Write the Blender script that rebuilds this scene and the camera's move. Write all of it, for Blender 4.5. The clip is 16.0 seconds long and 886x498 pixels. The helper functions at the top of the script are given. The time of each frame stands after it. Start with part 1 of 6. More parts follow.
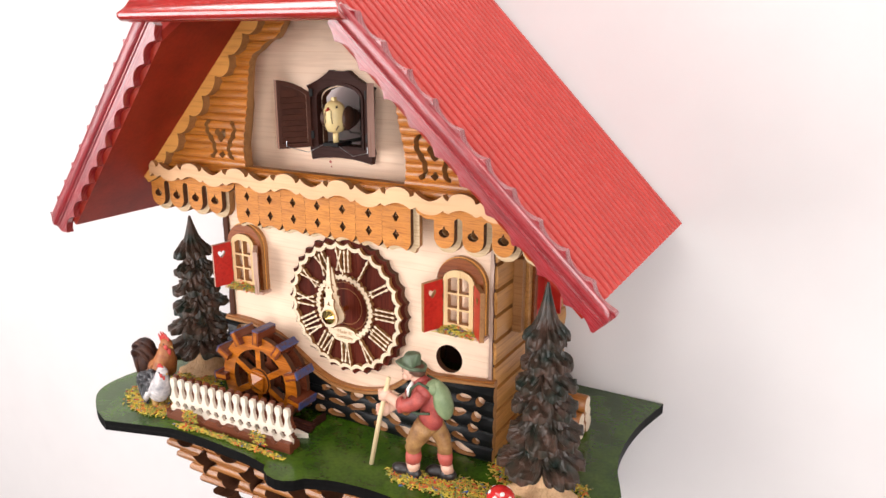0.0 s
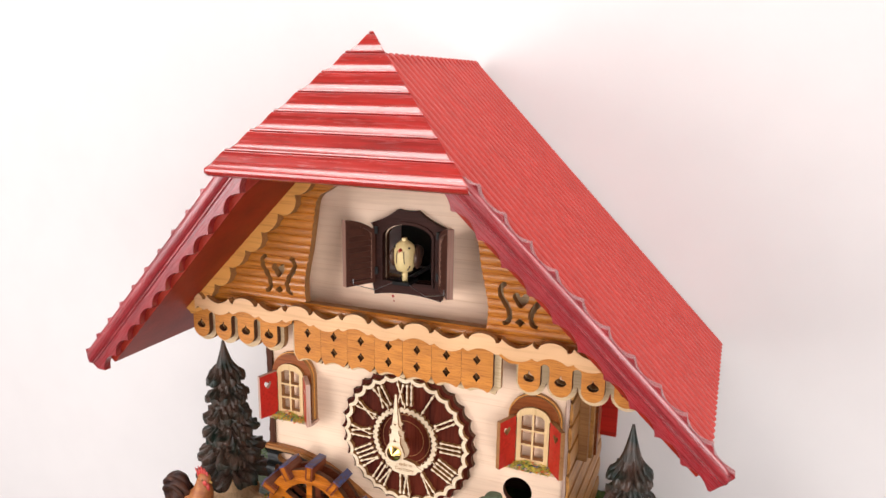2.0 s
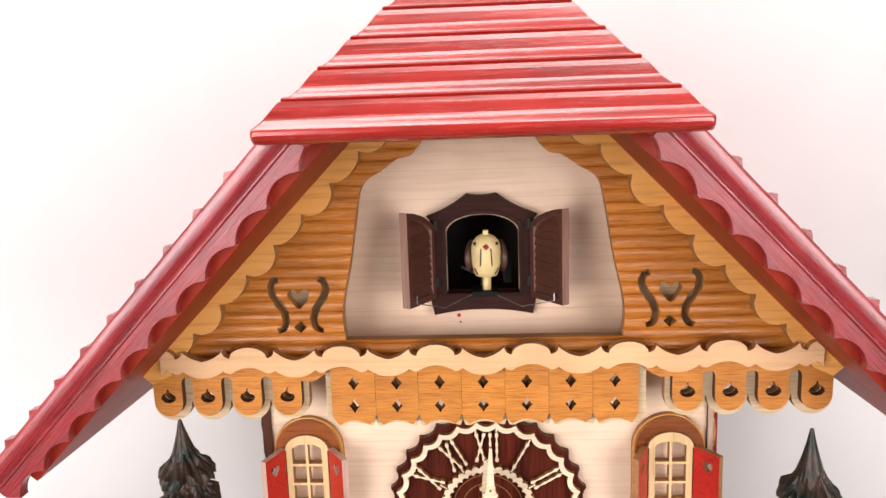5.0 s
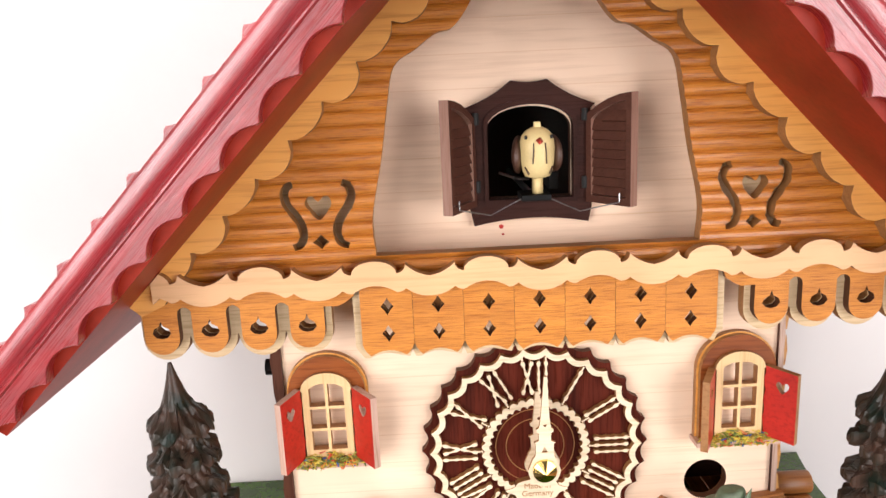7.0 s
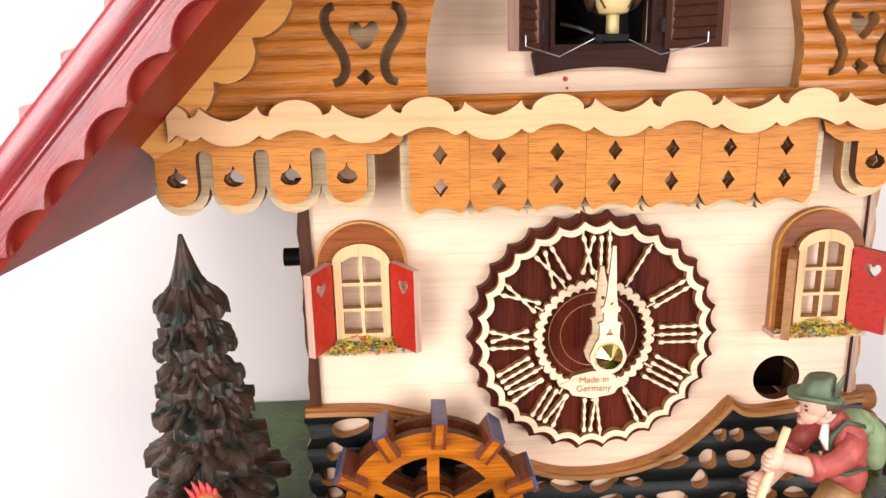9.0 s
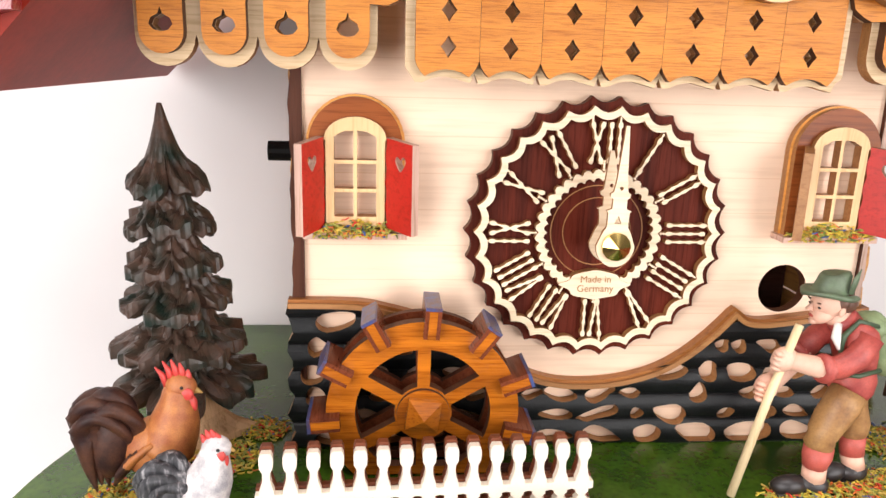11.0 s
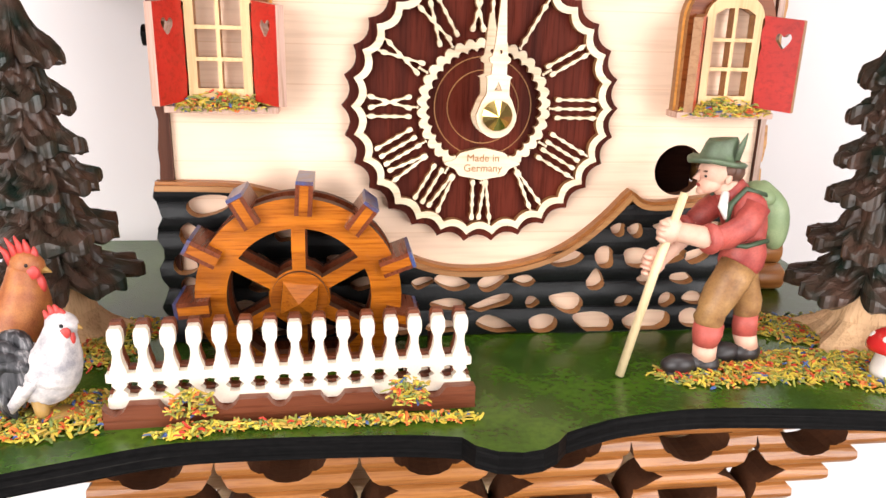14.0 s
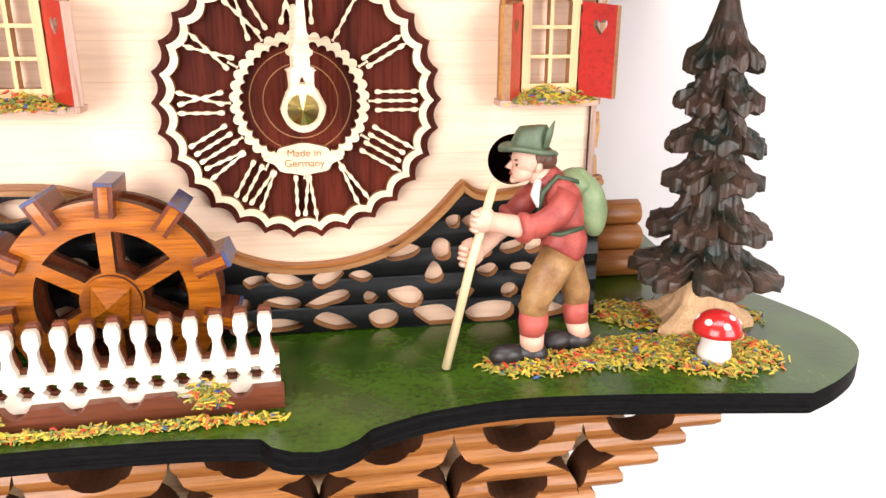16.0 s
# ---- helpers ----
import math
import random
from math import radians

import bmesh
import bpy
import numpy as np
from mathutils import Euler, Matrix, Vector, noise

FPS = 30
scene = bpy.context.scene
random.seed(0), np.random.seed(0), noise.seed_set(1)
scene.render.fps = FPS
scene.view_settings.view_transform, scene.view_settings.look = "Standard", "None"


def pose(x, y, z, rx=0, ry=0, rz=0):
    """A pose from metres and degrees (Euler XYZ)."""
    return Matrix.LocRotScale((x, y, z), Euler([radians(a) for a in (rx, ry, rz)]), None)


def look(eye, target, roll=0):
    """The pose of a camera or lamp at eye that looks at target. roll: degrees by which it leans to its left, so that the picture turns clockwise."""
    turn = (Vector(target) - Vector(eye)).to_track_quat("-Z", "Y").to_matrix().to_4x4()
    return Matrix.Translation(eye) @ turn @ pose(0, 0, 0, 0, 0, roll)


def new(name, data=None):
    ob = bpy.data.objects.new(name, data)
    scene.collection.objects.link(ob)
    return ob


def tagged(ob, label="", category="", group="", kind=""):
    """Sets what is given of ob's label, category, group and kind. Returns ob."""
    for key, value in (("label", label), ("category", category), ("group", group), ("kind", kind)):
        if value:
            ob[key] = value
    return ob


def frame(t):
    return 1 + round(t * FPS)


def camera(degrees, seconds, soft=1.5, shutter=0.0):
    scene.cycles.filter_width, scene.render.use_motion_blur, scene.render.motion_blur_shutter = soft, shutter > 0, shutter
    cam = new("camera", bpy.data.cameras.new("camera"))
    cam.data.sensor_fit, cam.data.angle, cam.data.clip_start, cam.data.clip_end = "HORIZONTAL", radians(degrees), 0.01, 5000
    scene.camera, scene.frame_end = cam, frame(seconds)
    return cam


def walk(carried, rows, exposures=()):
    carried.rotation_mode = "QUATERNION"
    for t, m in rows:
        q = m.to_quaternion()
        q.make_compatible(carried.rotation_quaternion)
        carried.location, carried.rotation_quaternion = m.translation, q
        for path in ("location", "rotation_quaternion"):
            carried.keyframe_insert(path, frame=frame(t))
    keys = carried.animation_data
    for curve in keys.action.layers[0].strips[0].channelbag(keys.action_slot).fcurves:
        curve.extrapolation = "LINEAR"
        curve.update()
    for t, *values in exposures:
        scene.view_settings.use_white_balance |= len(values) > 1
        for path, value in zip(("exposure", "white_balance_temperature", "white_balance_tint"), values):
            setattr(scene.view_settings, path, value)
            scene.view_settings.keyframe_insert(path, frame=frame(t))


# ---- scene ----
LENS = 62.2
cam = camera(LENS, 16.0, soft=1.5)
PATH = [
    (0, (0.24529, -0.33420, 0.22524), (0.19866, -0.25010, 0.19778), 0.12),
    (0.5, (0.23594, -0.34264, 0.23897), (0.19075, -0.25722, 0.21327), 0.60),
    (1, (0.22060, -0.35233, 0.25213), (0.17734, -0.26543, 0.22812), 0.76),
    (1.5, (0.19428, -0.36160, 0.26553), (0.15453, -0.27270, 0.24279), 0.90),
    (2, (0.16256, -0.36438, 0.27771), (0.12662, -0.27378, 0.25534), 0.88),
    (2.5, (0.12485, -0.36863, 0.28067), (0.09380, -0.27601, 0.25926), 0.57),
    (3, (0.08807, -0.36199, 0.27967), (0.06193, -0.26768, 0.25912), -0.73),
    (3.2, (0.07851, -0.35644, 0.27655), (0.05351, -0.26159, 0.25711), -1.10),
    (5.3, (-0.00445, -0.29019, 0.23470), (-0.00768, -0.19172, 0.21757), -1.91),
    (5.5, (-0.00723, -0.28490, 0.23344), (-0.00914, -0.18670, 0.21467), -1.93),
    (6, (-0.01501, -0.27571, 0.22676), (-0.01483, -0.17786, 0.20611), -2.23),
    (6.5, (-0.02560, -0.26727, 0.21927), (-0.02483, -0.16965, 0.19761), -2.51),
    (7, (-0.03523, -0.26051, 0.21021), (-0.03356, -0.16305, 0.18787), -2.62),
    (7.5, (-0.04133, -0.25401, 0.19833), (-0.03859, -0.15663, 0.17572), -2.49),
    (8, (-0.04334, -0.24942, 0.18657), (-0.04024, -0.15222, 0.16326), -2.48),
    (8.5, (-0.04902, -0.24386, 0.17633), (-0.04558, -0.14701, 0.15167), -2.42),
    (9, (-0.05876, -0.23798, 0.16439), (-0.05475, -0.14112, 0.13984), -1.26),
    (9.2, (-0.06163, -0.23630, 0.16136), (-0.05722, -0.13961, 0.13620), -0.47),
    (11.3, (-0.06764, -0.23010, 0.12169), (-0.05917, -0.13372, 0.09641), 1.65),
    (11.5, (-0.06678, -0.22920, 0.11852), (-0.05824, -0.13302, 0.09250), 1.65),
    (12, (-0.06489, -0.22882, 0.11132), (-0.05629, -0.13317, 0.08344), 1.74),
    (12.5, (-0.05889, -0.22963, 0.10388), (-0.05088, -0.13422, 0.07502), 1.61),
    (13, (-0.05419, -0.23174, 0.10074), (-0.04572, -0.13665, 0.07098), 1.57),
    (13.5, (-0.04842, -0.23242, 0.10059), (-0.03876, -0.13749, 0.07068), 1.37),
    (14, (-0.04041, -0.23017, 0.09901), (-0.02770, -0.13544, 0.06959), 1.55),
    (14.5, (-0.02690, -0.22995, 0.09921), (-0.01287, -0.13549, 0.06954), 1.09),
    (15, (-0.01670, -0.22840, 0.09752), (-0.00126, -0.13419, 0.06777), 0.95),
    (15.5, (-0.00799, -0.22933, 0.09695), (0.00869, -0.13530, 0.06727), 0.79),
    (16, (0.00370, -0.23349, 0.09899), (0.02026, -0.13958, 0.06885), 0.27),
]
walk(cam, [(t, look(eye, target, roll)) for t, eye, target, roll in PATH],
     exposures=[(0, -0.34), (1.5, -0.52), (3, -0.56), (5.5, -0.33), (9, -0.18), (12, -0.09), (16, 0.08)])

# ---- light ----
world = bpy.data.worlds.new("World")
scene.world = world
world.use_nodes = True
bg = world.node_tree.nodes["Background"]
bg.inputs["Color"].default_value = (1.0, 0.96, 0.93, 1)
bg.inputs["Strength"].default_value = 0.3
scene.view_settings.exposure = 0.0


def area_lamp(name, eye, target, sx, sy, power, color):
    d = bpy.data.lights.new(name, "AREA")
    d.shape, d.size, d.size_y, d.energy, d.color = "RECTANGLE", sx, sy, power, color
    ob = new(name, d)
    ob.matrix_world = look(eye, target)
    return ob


# unseen soft lamps, added left and right to match the paired shadows
area_lamp("left_soft_lamp", (-0.78, -1.06, 0.20), (0, 0, 0.14), 0.92, 0.92, 23.0, (1.0, 0.97, 0.97))
area_lamp("right_soft_lamp", (0.76, -1.06, 0.20), (0, 0, 0.14), 0.92, 0.92, 20.0, (1.0, 0.97, 0.97))
# unseen panel overhead, placed so the hip ribs mirror it
area_lamp("ceiling_panel_light", (-0.25, -0.42, 1.20), (-0.05, -0.05, 0.1), 1.6, 0.42, 18.0, (1.0, 0.98, 0.96))


# ---- materials ----
def nodes_of(name):
    m = bpy.data.materials.new(name)
    m.use_nodes = True
    nt = m.node_tree
    return m, nt, nt.nodes["Principled BSDF"]


def tex(nt, kind, coords, scale, **kw):
    n = nt.nodes.new(kind)
    for k, v in kw.items():
        n.inputs[k].default_value = v
    mp = nt.nodes.new("ShaderNodeMapping")
    mp.inputs["Scale"].default_value = scale
    nt.links.new(coords, mp.inputs["Vector"])
    nt.links.new(mp.outputs["Vector"], n.inputs["Vector"])
    return n


def ramp(nt, fac, stops):
    r = nt.nodes.new("ShaderNodeValToRGB")
    while len(r.color_ramp.elements) < len(stops):
        r.color_ramp.elements.new(0.5)
    for e, (p, c) in zip(r.color_ramp.elements, stops):
        e.position, e.color = p, (*c, 1)
    nt.links.new(fac, r.inputs["Fac"])
    return r.outputs["Color"]


def mixc(nt, fac, a, b, how="MIX"):
    n = nt.nodes.new("ShaderNodeMix")
    n.data_type, n.blend_type = "RGBA", how
    for k, v in ((0, fac), (6, a), (7, b)):
        if isinstance(v, (int, float)):
            n.inputs[k].default_value = v
        elif isinstance(v, tuple):
            n.inputs[k].default_value = (*v, 1)
        else:
            nt.links.new(v, n.inputs[k])
    return n.outputs[2]


def bumped(nt, bsdf, height, dist, strength=1.0):
    b = nt.nodes.new("ShaderNodeBump")
    b.inputs["Distance"].default_value, b.inputs["Strength"].default_value = dist, strength
    nt.links.new(height, b.inputs["Height"])
    nt.links.new(b.outputs["Normal"], bsdf.inputs["Normal"])


def wood(name, light, dark, axis="x", fine=1.0, rough=0.5, bump=0.0002, contrast=0.5, gloss=0.4, reeds=0.0, pore=(0.62, 0.50, 0.38)):
    """Wood with long grain along one axis, broad bands and fine pores."""
    m, nt, b = nodes_of(name)
    co = nt.nodes.new("ShaderNodeTexCoord").outputs["Object"]
    rnd = nt.nodes.new("ShaderNodeObjectInfo").outputs["Random"]
    off = nt.nodes.new("ShaderNodeVectorMath")
    off.operation = "MULTIPLY_ADD"
    off.inputs[1].default_value = (0.7, 0.7, 0.7)
    nt.links.new(rnd, off.inputs[0])
    nt.links.new(co, off.inputs[2])
    co = off.outputs[0]
    long, cross = 12 * fine, 260 * fine
    sc = [cross] * 3
    sc["xyz".index(axis)] = long
    broad = tex(nt, "ShaderNodeTexNoise", co, [v * 0.35 for v in sc], Scale=1.0, Detail=4.0, Roughness=0.6, Distortion=0.8)
    pores = tex(nt, "ShaderNodeTexNoise", co, [v * 4 for v in sc], Scale=1.0, Detail=3.0, Roughness=0.7)
    blot = tex(nt, "ShaderNodeTexNoise", co, (30, 30, 30), Scale=1.0, Detail=2.0)
    c = ramp(nt, broad.outputs["Fac"], [(0.5 - 0.28, dark), (0.5 + 0.16, light)])
    c = mixc(nt, 1.0 - contrast, c, light)
    pr = ramp(nt, pores.outputs["Fac"], [(0.34, pore), (0.52, (1, 1, 1))])
    c = mixc(nt, min(1.0, contrast * 1.2), c, pr, "MULTIPLY")
    bl = ramp(nt, blot.outputs["Fac"], [(0.35, (0.86, 0.84, 0.82)), (0.6, (1, 1, 1))])
    c = mixc(nt, 0.8, c, bl, "MULTIPLY")
    nt.links.new(c, b.inputs["Base Color"])
    b.inputs["Roughness"].default_value = rough
    b.inputs["Specular IOR Level"].default_value = gloss
    if bump:
        add = nt.nodes.new("ShaderNodeMath")
        nt.links.new(broad.outputs["Fac"], add.inputs[0])
        nt.links.new(pores.outputs["Fac"], add.inputs[1])
        out = add.outputs[0]
        if reeds:
            wv = tex(nt, "ShaderNodeTexWave", co, (2.5, 2.5, 40), Scale=1.0, Distortion=3.0, Detail=2.0)
            wv.bands_direction = "Z"
            ma = nt.nodes.new("ShaderNodeMath")
            ma.operation = "MULTIPLY_ADD"
            ma.inputs[1].default_value = reeds
            nt.links.new(wv.outputs["Fac"], ma.inputs[0])
            nt.links.new(out, ma.inputs[2])
            out = ma.outputs[0]
        bumped(nt, b, out, bump)
    return m


def paint(name, color, rough=0.4, var=0.15, scale=90, bump=0.0, metal=0.0, gloss=0.5, second=None, coat=0.0):
    """Painted or plain surface with soft blotches and a finer speckle."""
    m, nt, b = nodes_of(name)
    co = nt.nodes.new("ShaderNodeTexCoord").outputs["Object"]
    n1 = tex(nt, "ShaderNodeTexNoise", co, (scale,) * 3, Scale=1.0, Detail=3.0)
    n2 = tex(nt, "ShaderNodeTexNoise", co, (scale * 9,) * 3, Scale=1.0, Detail=2.0)
    lo = second or tuple(v * (1 - var * 2) for v in color)
    c = ramp(nt, n1.outputs["Fac"], [(0.3, lo), (0.65, color)])
    sp = ramp(nt, n2.outputs["Fac"], [(0.3, (1 - var,) * 3), (0.6, (1, 1, 1))])
    c = mixc(nt, 1.0, c, sp, "MULTIPLY")
    nt.links.new(c, b.inputs["Base Color"])
    b.inputs["Roughness"].default_value, b.inputs["Metallic"].default_value = rough, metal
    b.inputs["Specular IOR Level"].default_value, b.inputs["Coat Weight"].default_value = gloss, coat
    b.inputs["Coat Roughness"].default_value = 0.15
    if bump:
        bumped(nt, b, n2.outputs["Fac"], bump)
    return m


M_WALL = paint("white_wall_paint", (0.72, 0.68, 0.672), 0.85, 0.02, 3, gloss=0.2)
M_FRONT = wood("pale_lime_wood", (0.90, 0.67, 0.50), (0.79, 0.505, 0.325), "x", 0.35, 0.5, 0.00002, 0.22, 0.25)


def jointed(m, period, tint, wide):
    """Faint cut lines between the boards of a panelled front, one every period."""
    nt = m.node_tree
    b = nt.nodes["Principled BSDF"]
    old = b.inputs["Base Color"].links[0].from_socket
    sep = nt.nodes.new("ShaderNodeSeparateXYZ")
    nt.links.new(nt.nodes.new("ShaderNodeTexCoord").outputs["Object"], sep.inputs[0])
    mul = nt.nodes.new("ShaderNodeMath")
    mul.operation = "MULTIPLY"
    mul.inputs[1].default_value = 1 / period
    nt.links.new(sep.outputs[2], mul.inputs[0])
    fr = nt.nodes.new("ShaderNodeMath")
    fr.operation = "FRACT"
    nt.links.new(mul.outputs[0], fr.inputs[0])
    line = ramp(nt, fr.outputs[0], [(0.0, tint), (wide, tint), (wide * 2.2, (1, 1, 1)), (1.0, (1, 1, 1))])
    nt.links.new(mixc(nt, 1.0, old, line, "MULTIPLY"), b.inputs["Base Color"])


jointed(M_FRONT, 0.0115, (0.90, 0.83, 0.75), 0.016)
M_AMBER = wood("amber_stained_wood", (0.67, 0.258, 0.042), (0.36, 0.110, 0.017), "x", 2.4, 0.42, 0.0002, 0.6, 0.35, pore=(0.50, 0.33, 0.20))
M_REED = wood("reeded_amber_wood", (0.64, 0.232, 0.031), (0.31, 0.088, 0.012), "x", 2.4, 0.34, 0.00025, 0.65, 0.4, reeds=1.0, pore=(0.46, 0.29, 0.17))
M_REED.node_tree.nodes["Principled BSDF"].inputs["Coat Weight"].default_value = 0.8
M_REED.node_tree.nodes["Principled BSDF"].inputs["Coat Roughness"].default_value = 0.26
M_HONEY = wood("honey_wood", (0.81, 0.49, 0.26), (0.65, 0.32, 0.12), "x", 0.5, 0.45, 0.00004, 0.25, 0.35)
M_PLY = wood("pale_plywood", (0.74, 0.55, 0.34), (0.52, 0.32, 0.15), "x", 1.0, 0.55, 0.00005, 0.5, 0.3)
M_BURNT = wood("burnt_cut_edge", (0.11, 0.040, 0.017), (0.03, 0.011, 0.007), "x", 2.0, 0.6, 0.00005, 0.6, 0.3)
M_SCORCH = wood("scorched_edge", (0.42, 0.20, 0.07), (0.17, 0.07, 0.025), "x", 1.5, 0.55, 0.00005, 0.6, 0.3)
M_PLANK = wood("oiled_side_planks", (0.62, 0.30, 0.085), (0.30, 0.12, 0.030), "y", 0.6, 0.4, 0.0001, 0.7, 0.4)
M_ARCH = wood("brown_arch_wood", (0.29, 0.078, 0.018), (0.11, 0.028, 0.008), "x", 0.8, 0.36, 0.0001, 0.8, 0.25)
M_DIAL = wood("mahogany_dial", (0.120, 0.020, 0.010), (0.024, 0.006, 0.004), "z", 1.2, 0.5, 0.00008, 0.95, 0.08)
M_FRET = wood("pale_fretwork", (0.84, 0.68, 0.49), (0.70, 0.50, 0.30), "x", 0.8, 0.5, 0.00003, 0.35, 0.3)
M_LOG = wood("honey_log_wood", (0.38, 0.145, 0.034), (0.17, 0.054, 0.013), "x", 0.7, 0.38, 0.0001, 0.7, 0.45)
M_WHEEL = wood("mill_wheel_wood", (0.58, 0.170, 0.011), (0.13, 0.027, 0.003), "x", 1.4, 0.26, 0.00012, 0.95, 0.35)
M_WHEEL.node_tree.nodes["Principled BSDF"].inputs["Coat Weight"].default_value = 0.6


def brushed_lacquer(name, color, dark, pale):
    """Red lacquer brushed on along the board: streaks in colour, gloss and relief (u runs along it); its pale streaks
    are painted sheen.
    """
    m, nt, b = nodes_of(name)
    uv = nt.nodes.new("ShaderNodeTexCoord").outputs["UV"]
    broad = tex(nt, "ShaderNodeTexNoise", uv, (26, 700, 1), Scale=1.0, Detail=4.0, Roughness=0.65, Distortion=0.3)
    fine = tex(nt, "ShaderNodeTexNoise", uv, (60, 2600, 1), Scale=1.0, Detail=3.0, Roughness=0.7)
    blot = tex(nt, "ShaderNodeTexNoise", uv, (90, 160, 1), Scale=1.0, Detail=3.0)
    c = ramp(nt, broad.outputs["Fac"], [(0.28, dark), (0.56, color), (0.80, pale)])
    c = mixc(nt, 0.7, c, ramp(nt, blot.outputs["Fac"], [(0.34, (0.72, 0.66, 0.70)), (0.6, (1, 1, 1))]), "MULTIPLY")
    nt.links.new(c, b.inputs["Base Color"])
    rough = ramp(nt, fine.outputs["Fac"], [(0.36, (0.14, 0.14, 0.14)), (0.62, (0.42, 0.42, 0.42))])
    nt.links.new(rough, b.inputs["Coat Roughness"])
    b.inputs["Roughness"].default_value, b.inputs["Coat Weight"].default_value, b.inputs["Coat IOR"].default_value = 0.4, 1.0, 1.75
    add = nt.nodes.new("ShaderNodeMath")
    nt.links.new(broad.outputs["Fac"], add.inputs[0])
    nt.links.new(fine.outputs["Fac"], add.inputs[1])
    bumped(nt, b, add.outputs[0], 0.00006)
    nt.links.new(b.inputs["Normal"].links[0].from_socket, b.inputs["Coat Normal"])
    return m


M_RED = brushed_lacquer("brushed_red_lacquer", (0.33, 0.013, 0.019), (0.18, 0.007, 0.012), (0.46, 0.060, 0.070))
M_BRACKET = wood("light_honey_fret_wood", (0.42, 0.165, 0.040), (0.20, 0.062, 0.014), "x", 1.4, 0.36, 0.0001, 0.7, 0.5)
M_BRACKET.node_tree.nodes["Principled BSDF"].inputs["Coat Weight"].default_value = 0.3
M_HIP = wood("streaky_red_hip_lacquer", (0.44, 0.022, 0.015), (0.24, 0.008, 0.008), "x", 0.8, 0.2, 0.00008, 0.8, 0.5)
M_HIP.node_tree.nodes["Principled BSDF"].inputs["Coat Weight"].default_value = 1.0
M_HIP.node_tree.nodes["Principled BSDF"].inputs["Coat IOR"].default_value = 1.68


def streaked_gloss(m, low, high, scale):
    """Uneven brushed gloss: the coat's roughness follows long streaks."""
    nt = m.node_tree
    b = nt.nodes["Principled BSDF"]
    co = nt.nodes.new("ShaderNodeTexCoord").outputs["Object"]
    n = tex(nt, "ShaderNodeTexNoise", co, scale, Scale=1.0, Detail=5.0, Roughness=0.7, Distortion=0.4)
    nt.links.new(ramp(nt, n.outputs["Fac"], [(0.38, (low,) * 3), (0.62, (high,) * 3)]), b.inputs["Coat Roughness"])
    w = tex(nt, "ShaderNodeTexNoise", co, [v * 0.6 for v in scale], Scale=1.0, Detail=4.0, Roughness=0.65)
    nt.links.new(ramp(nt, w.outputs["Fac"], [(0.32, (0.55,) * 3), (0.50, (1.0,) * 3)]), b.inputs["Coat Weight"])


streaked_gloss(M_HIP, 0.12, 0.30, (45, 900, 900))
M_TRIM = wood("orange_honey_wood", (0.84, 0.41, 0.105), (0.68, 0.265, 0.050), "x", 0.5, 0.42, 0.00005, 0.5, 0.35)
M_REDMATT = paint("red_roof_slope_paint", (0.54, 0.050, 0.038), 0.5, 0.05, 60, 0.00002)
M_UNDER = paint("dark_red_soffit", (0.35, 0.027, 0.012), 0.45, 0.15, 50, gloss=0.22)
M_SHUT = wood("red_shutter_paint", (0.56, 0.026, 0.016), (0.33, 0.011, 0.008), "x", 0.6, 0.35, 0.00006, 0.6, 0.45)
M_GREEN = paint("green_stained_base", (0.050, 0.112, 0.007), 0.26, 0.32, 55, 0.0001, gloss=0.4, second=(0.019, 0.050, 0.004), coat=0.15)
M_BLACKEDGE = paint("black_plywood_edge", (0.006, 0.0055, 0.0055), 0.55, 0.3, 200, 0.0001, gloss=0.18)
M_SLATE = paint("slate_grey_log_paint", (0.007, 0.0074, 0.008), 0.38, 0.25, 120, 0.0001, gloss=0.3)
M_DARK = paint("near_black", (0.012, 0.010, 0.009), 0.7, 0.2, 80)
M_WALNUT = wood("dark_walnut", (0.050, 0.016, 0.011), (0.016, 0.006, 0.005), "x", 1.2, 0.5, 0.0002, 0.7, 0.12)
M_SHUTBROWN = wood("brown_louver_wood", (0.100, 0.037, 0.024), (0.04, 0.014, 0.010), "x", 1.5, 0.45, 0.00008, 0.6, 0.3)


# ---- building helpers ----
def part(name, bm, material, parent=None, label="", smooth=False):
    """Links a bmesh as one mesh object, under a thing or a part; its vertices are in world metres."""
    bmesh.ops.recalc_face_normals(bm, faces=bm.faces)
    me = bpy.data.meshes.new(name)
    bm.to_mesh(me)
    bm.free()
    for m in material if isinstance(material, (list, tuple)) else (material,):
        me.materials.append(m)
    if smooth:
        me.polygons.foreach_set("use_smooth", [True] * len(me.polygons))
    ob = new(name, me)
    if parent:
        hang(ob, parent)
    if label:
        tagged(ob, label)
    return ob


def hang(ob, parent):
    ob.parent = parent
    if not parent.parent and parent.type == "EMPTY":
        ob.matrix_parent_inverse = Matrix.Translation(parent.location).inverted()


def thing(name, at, label, category, group=""):
    ob = new(name)
    ob.empty_display_size = 0.01
    ob.location = at
    return tagged(ob, label, category, group)


def box(bm, x0, x1, y0, y1, z0, z1, bevel=0.0):
    vs = [bm.verts.new((x, y, z)) for x in (x0, x1) for y in (y0, y1) for z in (z0, z1)]
    fs = [bm.faces.new([vs[i] for i in f]) for f in ((0, 1, 3, 2), (4, 6, 7, 5), (0, 4, 5, 1), (2, 3, 7, 6), (0, 2, 6, 4), (1, 5, 7, 3))]
    if bevel:
        es = list({e for f in fs for e in f.edges})
        bmesh.ops.bevel(bm, geom=es, offset=bevel, segments=2, affect="EDGES", profile=0.6)
    return vs


from mathutils.geometry import tessellate_polygon


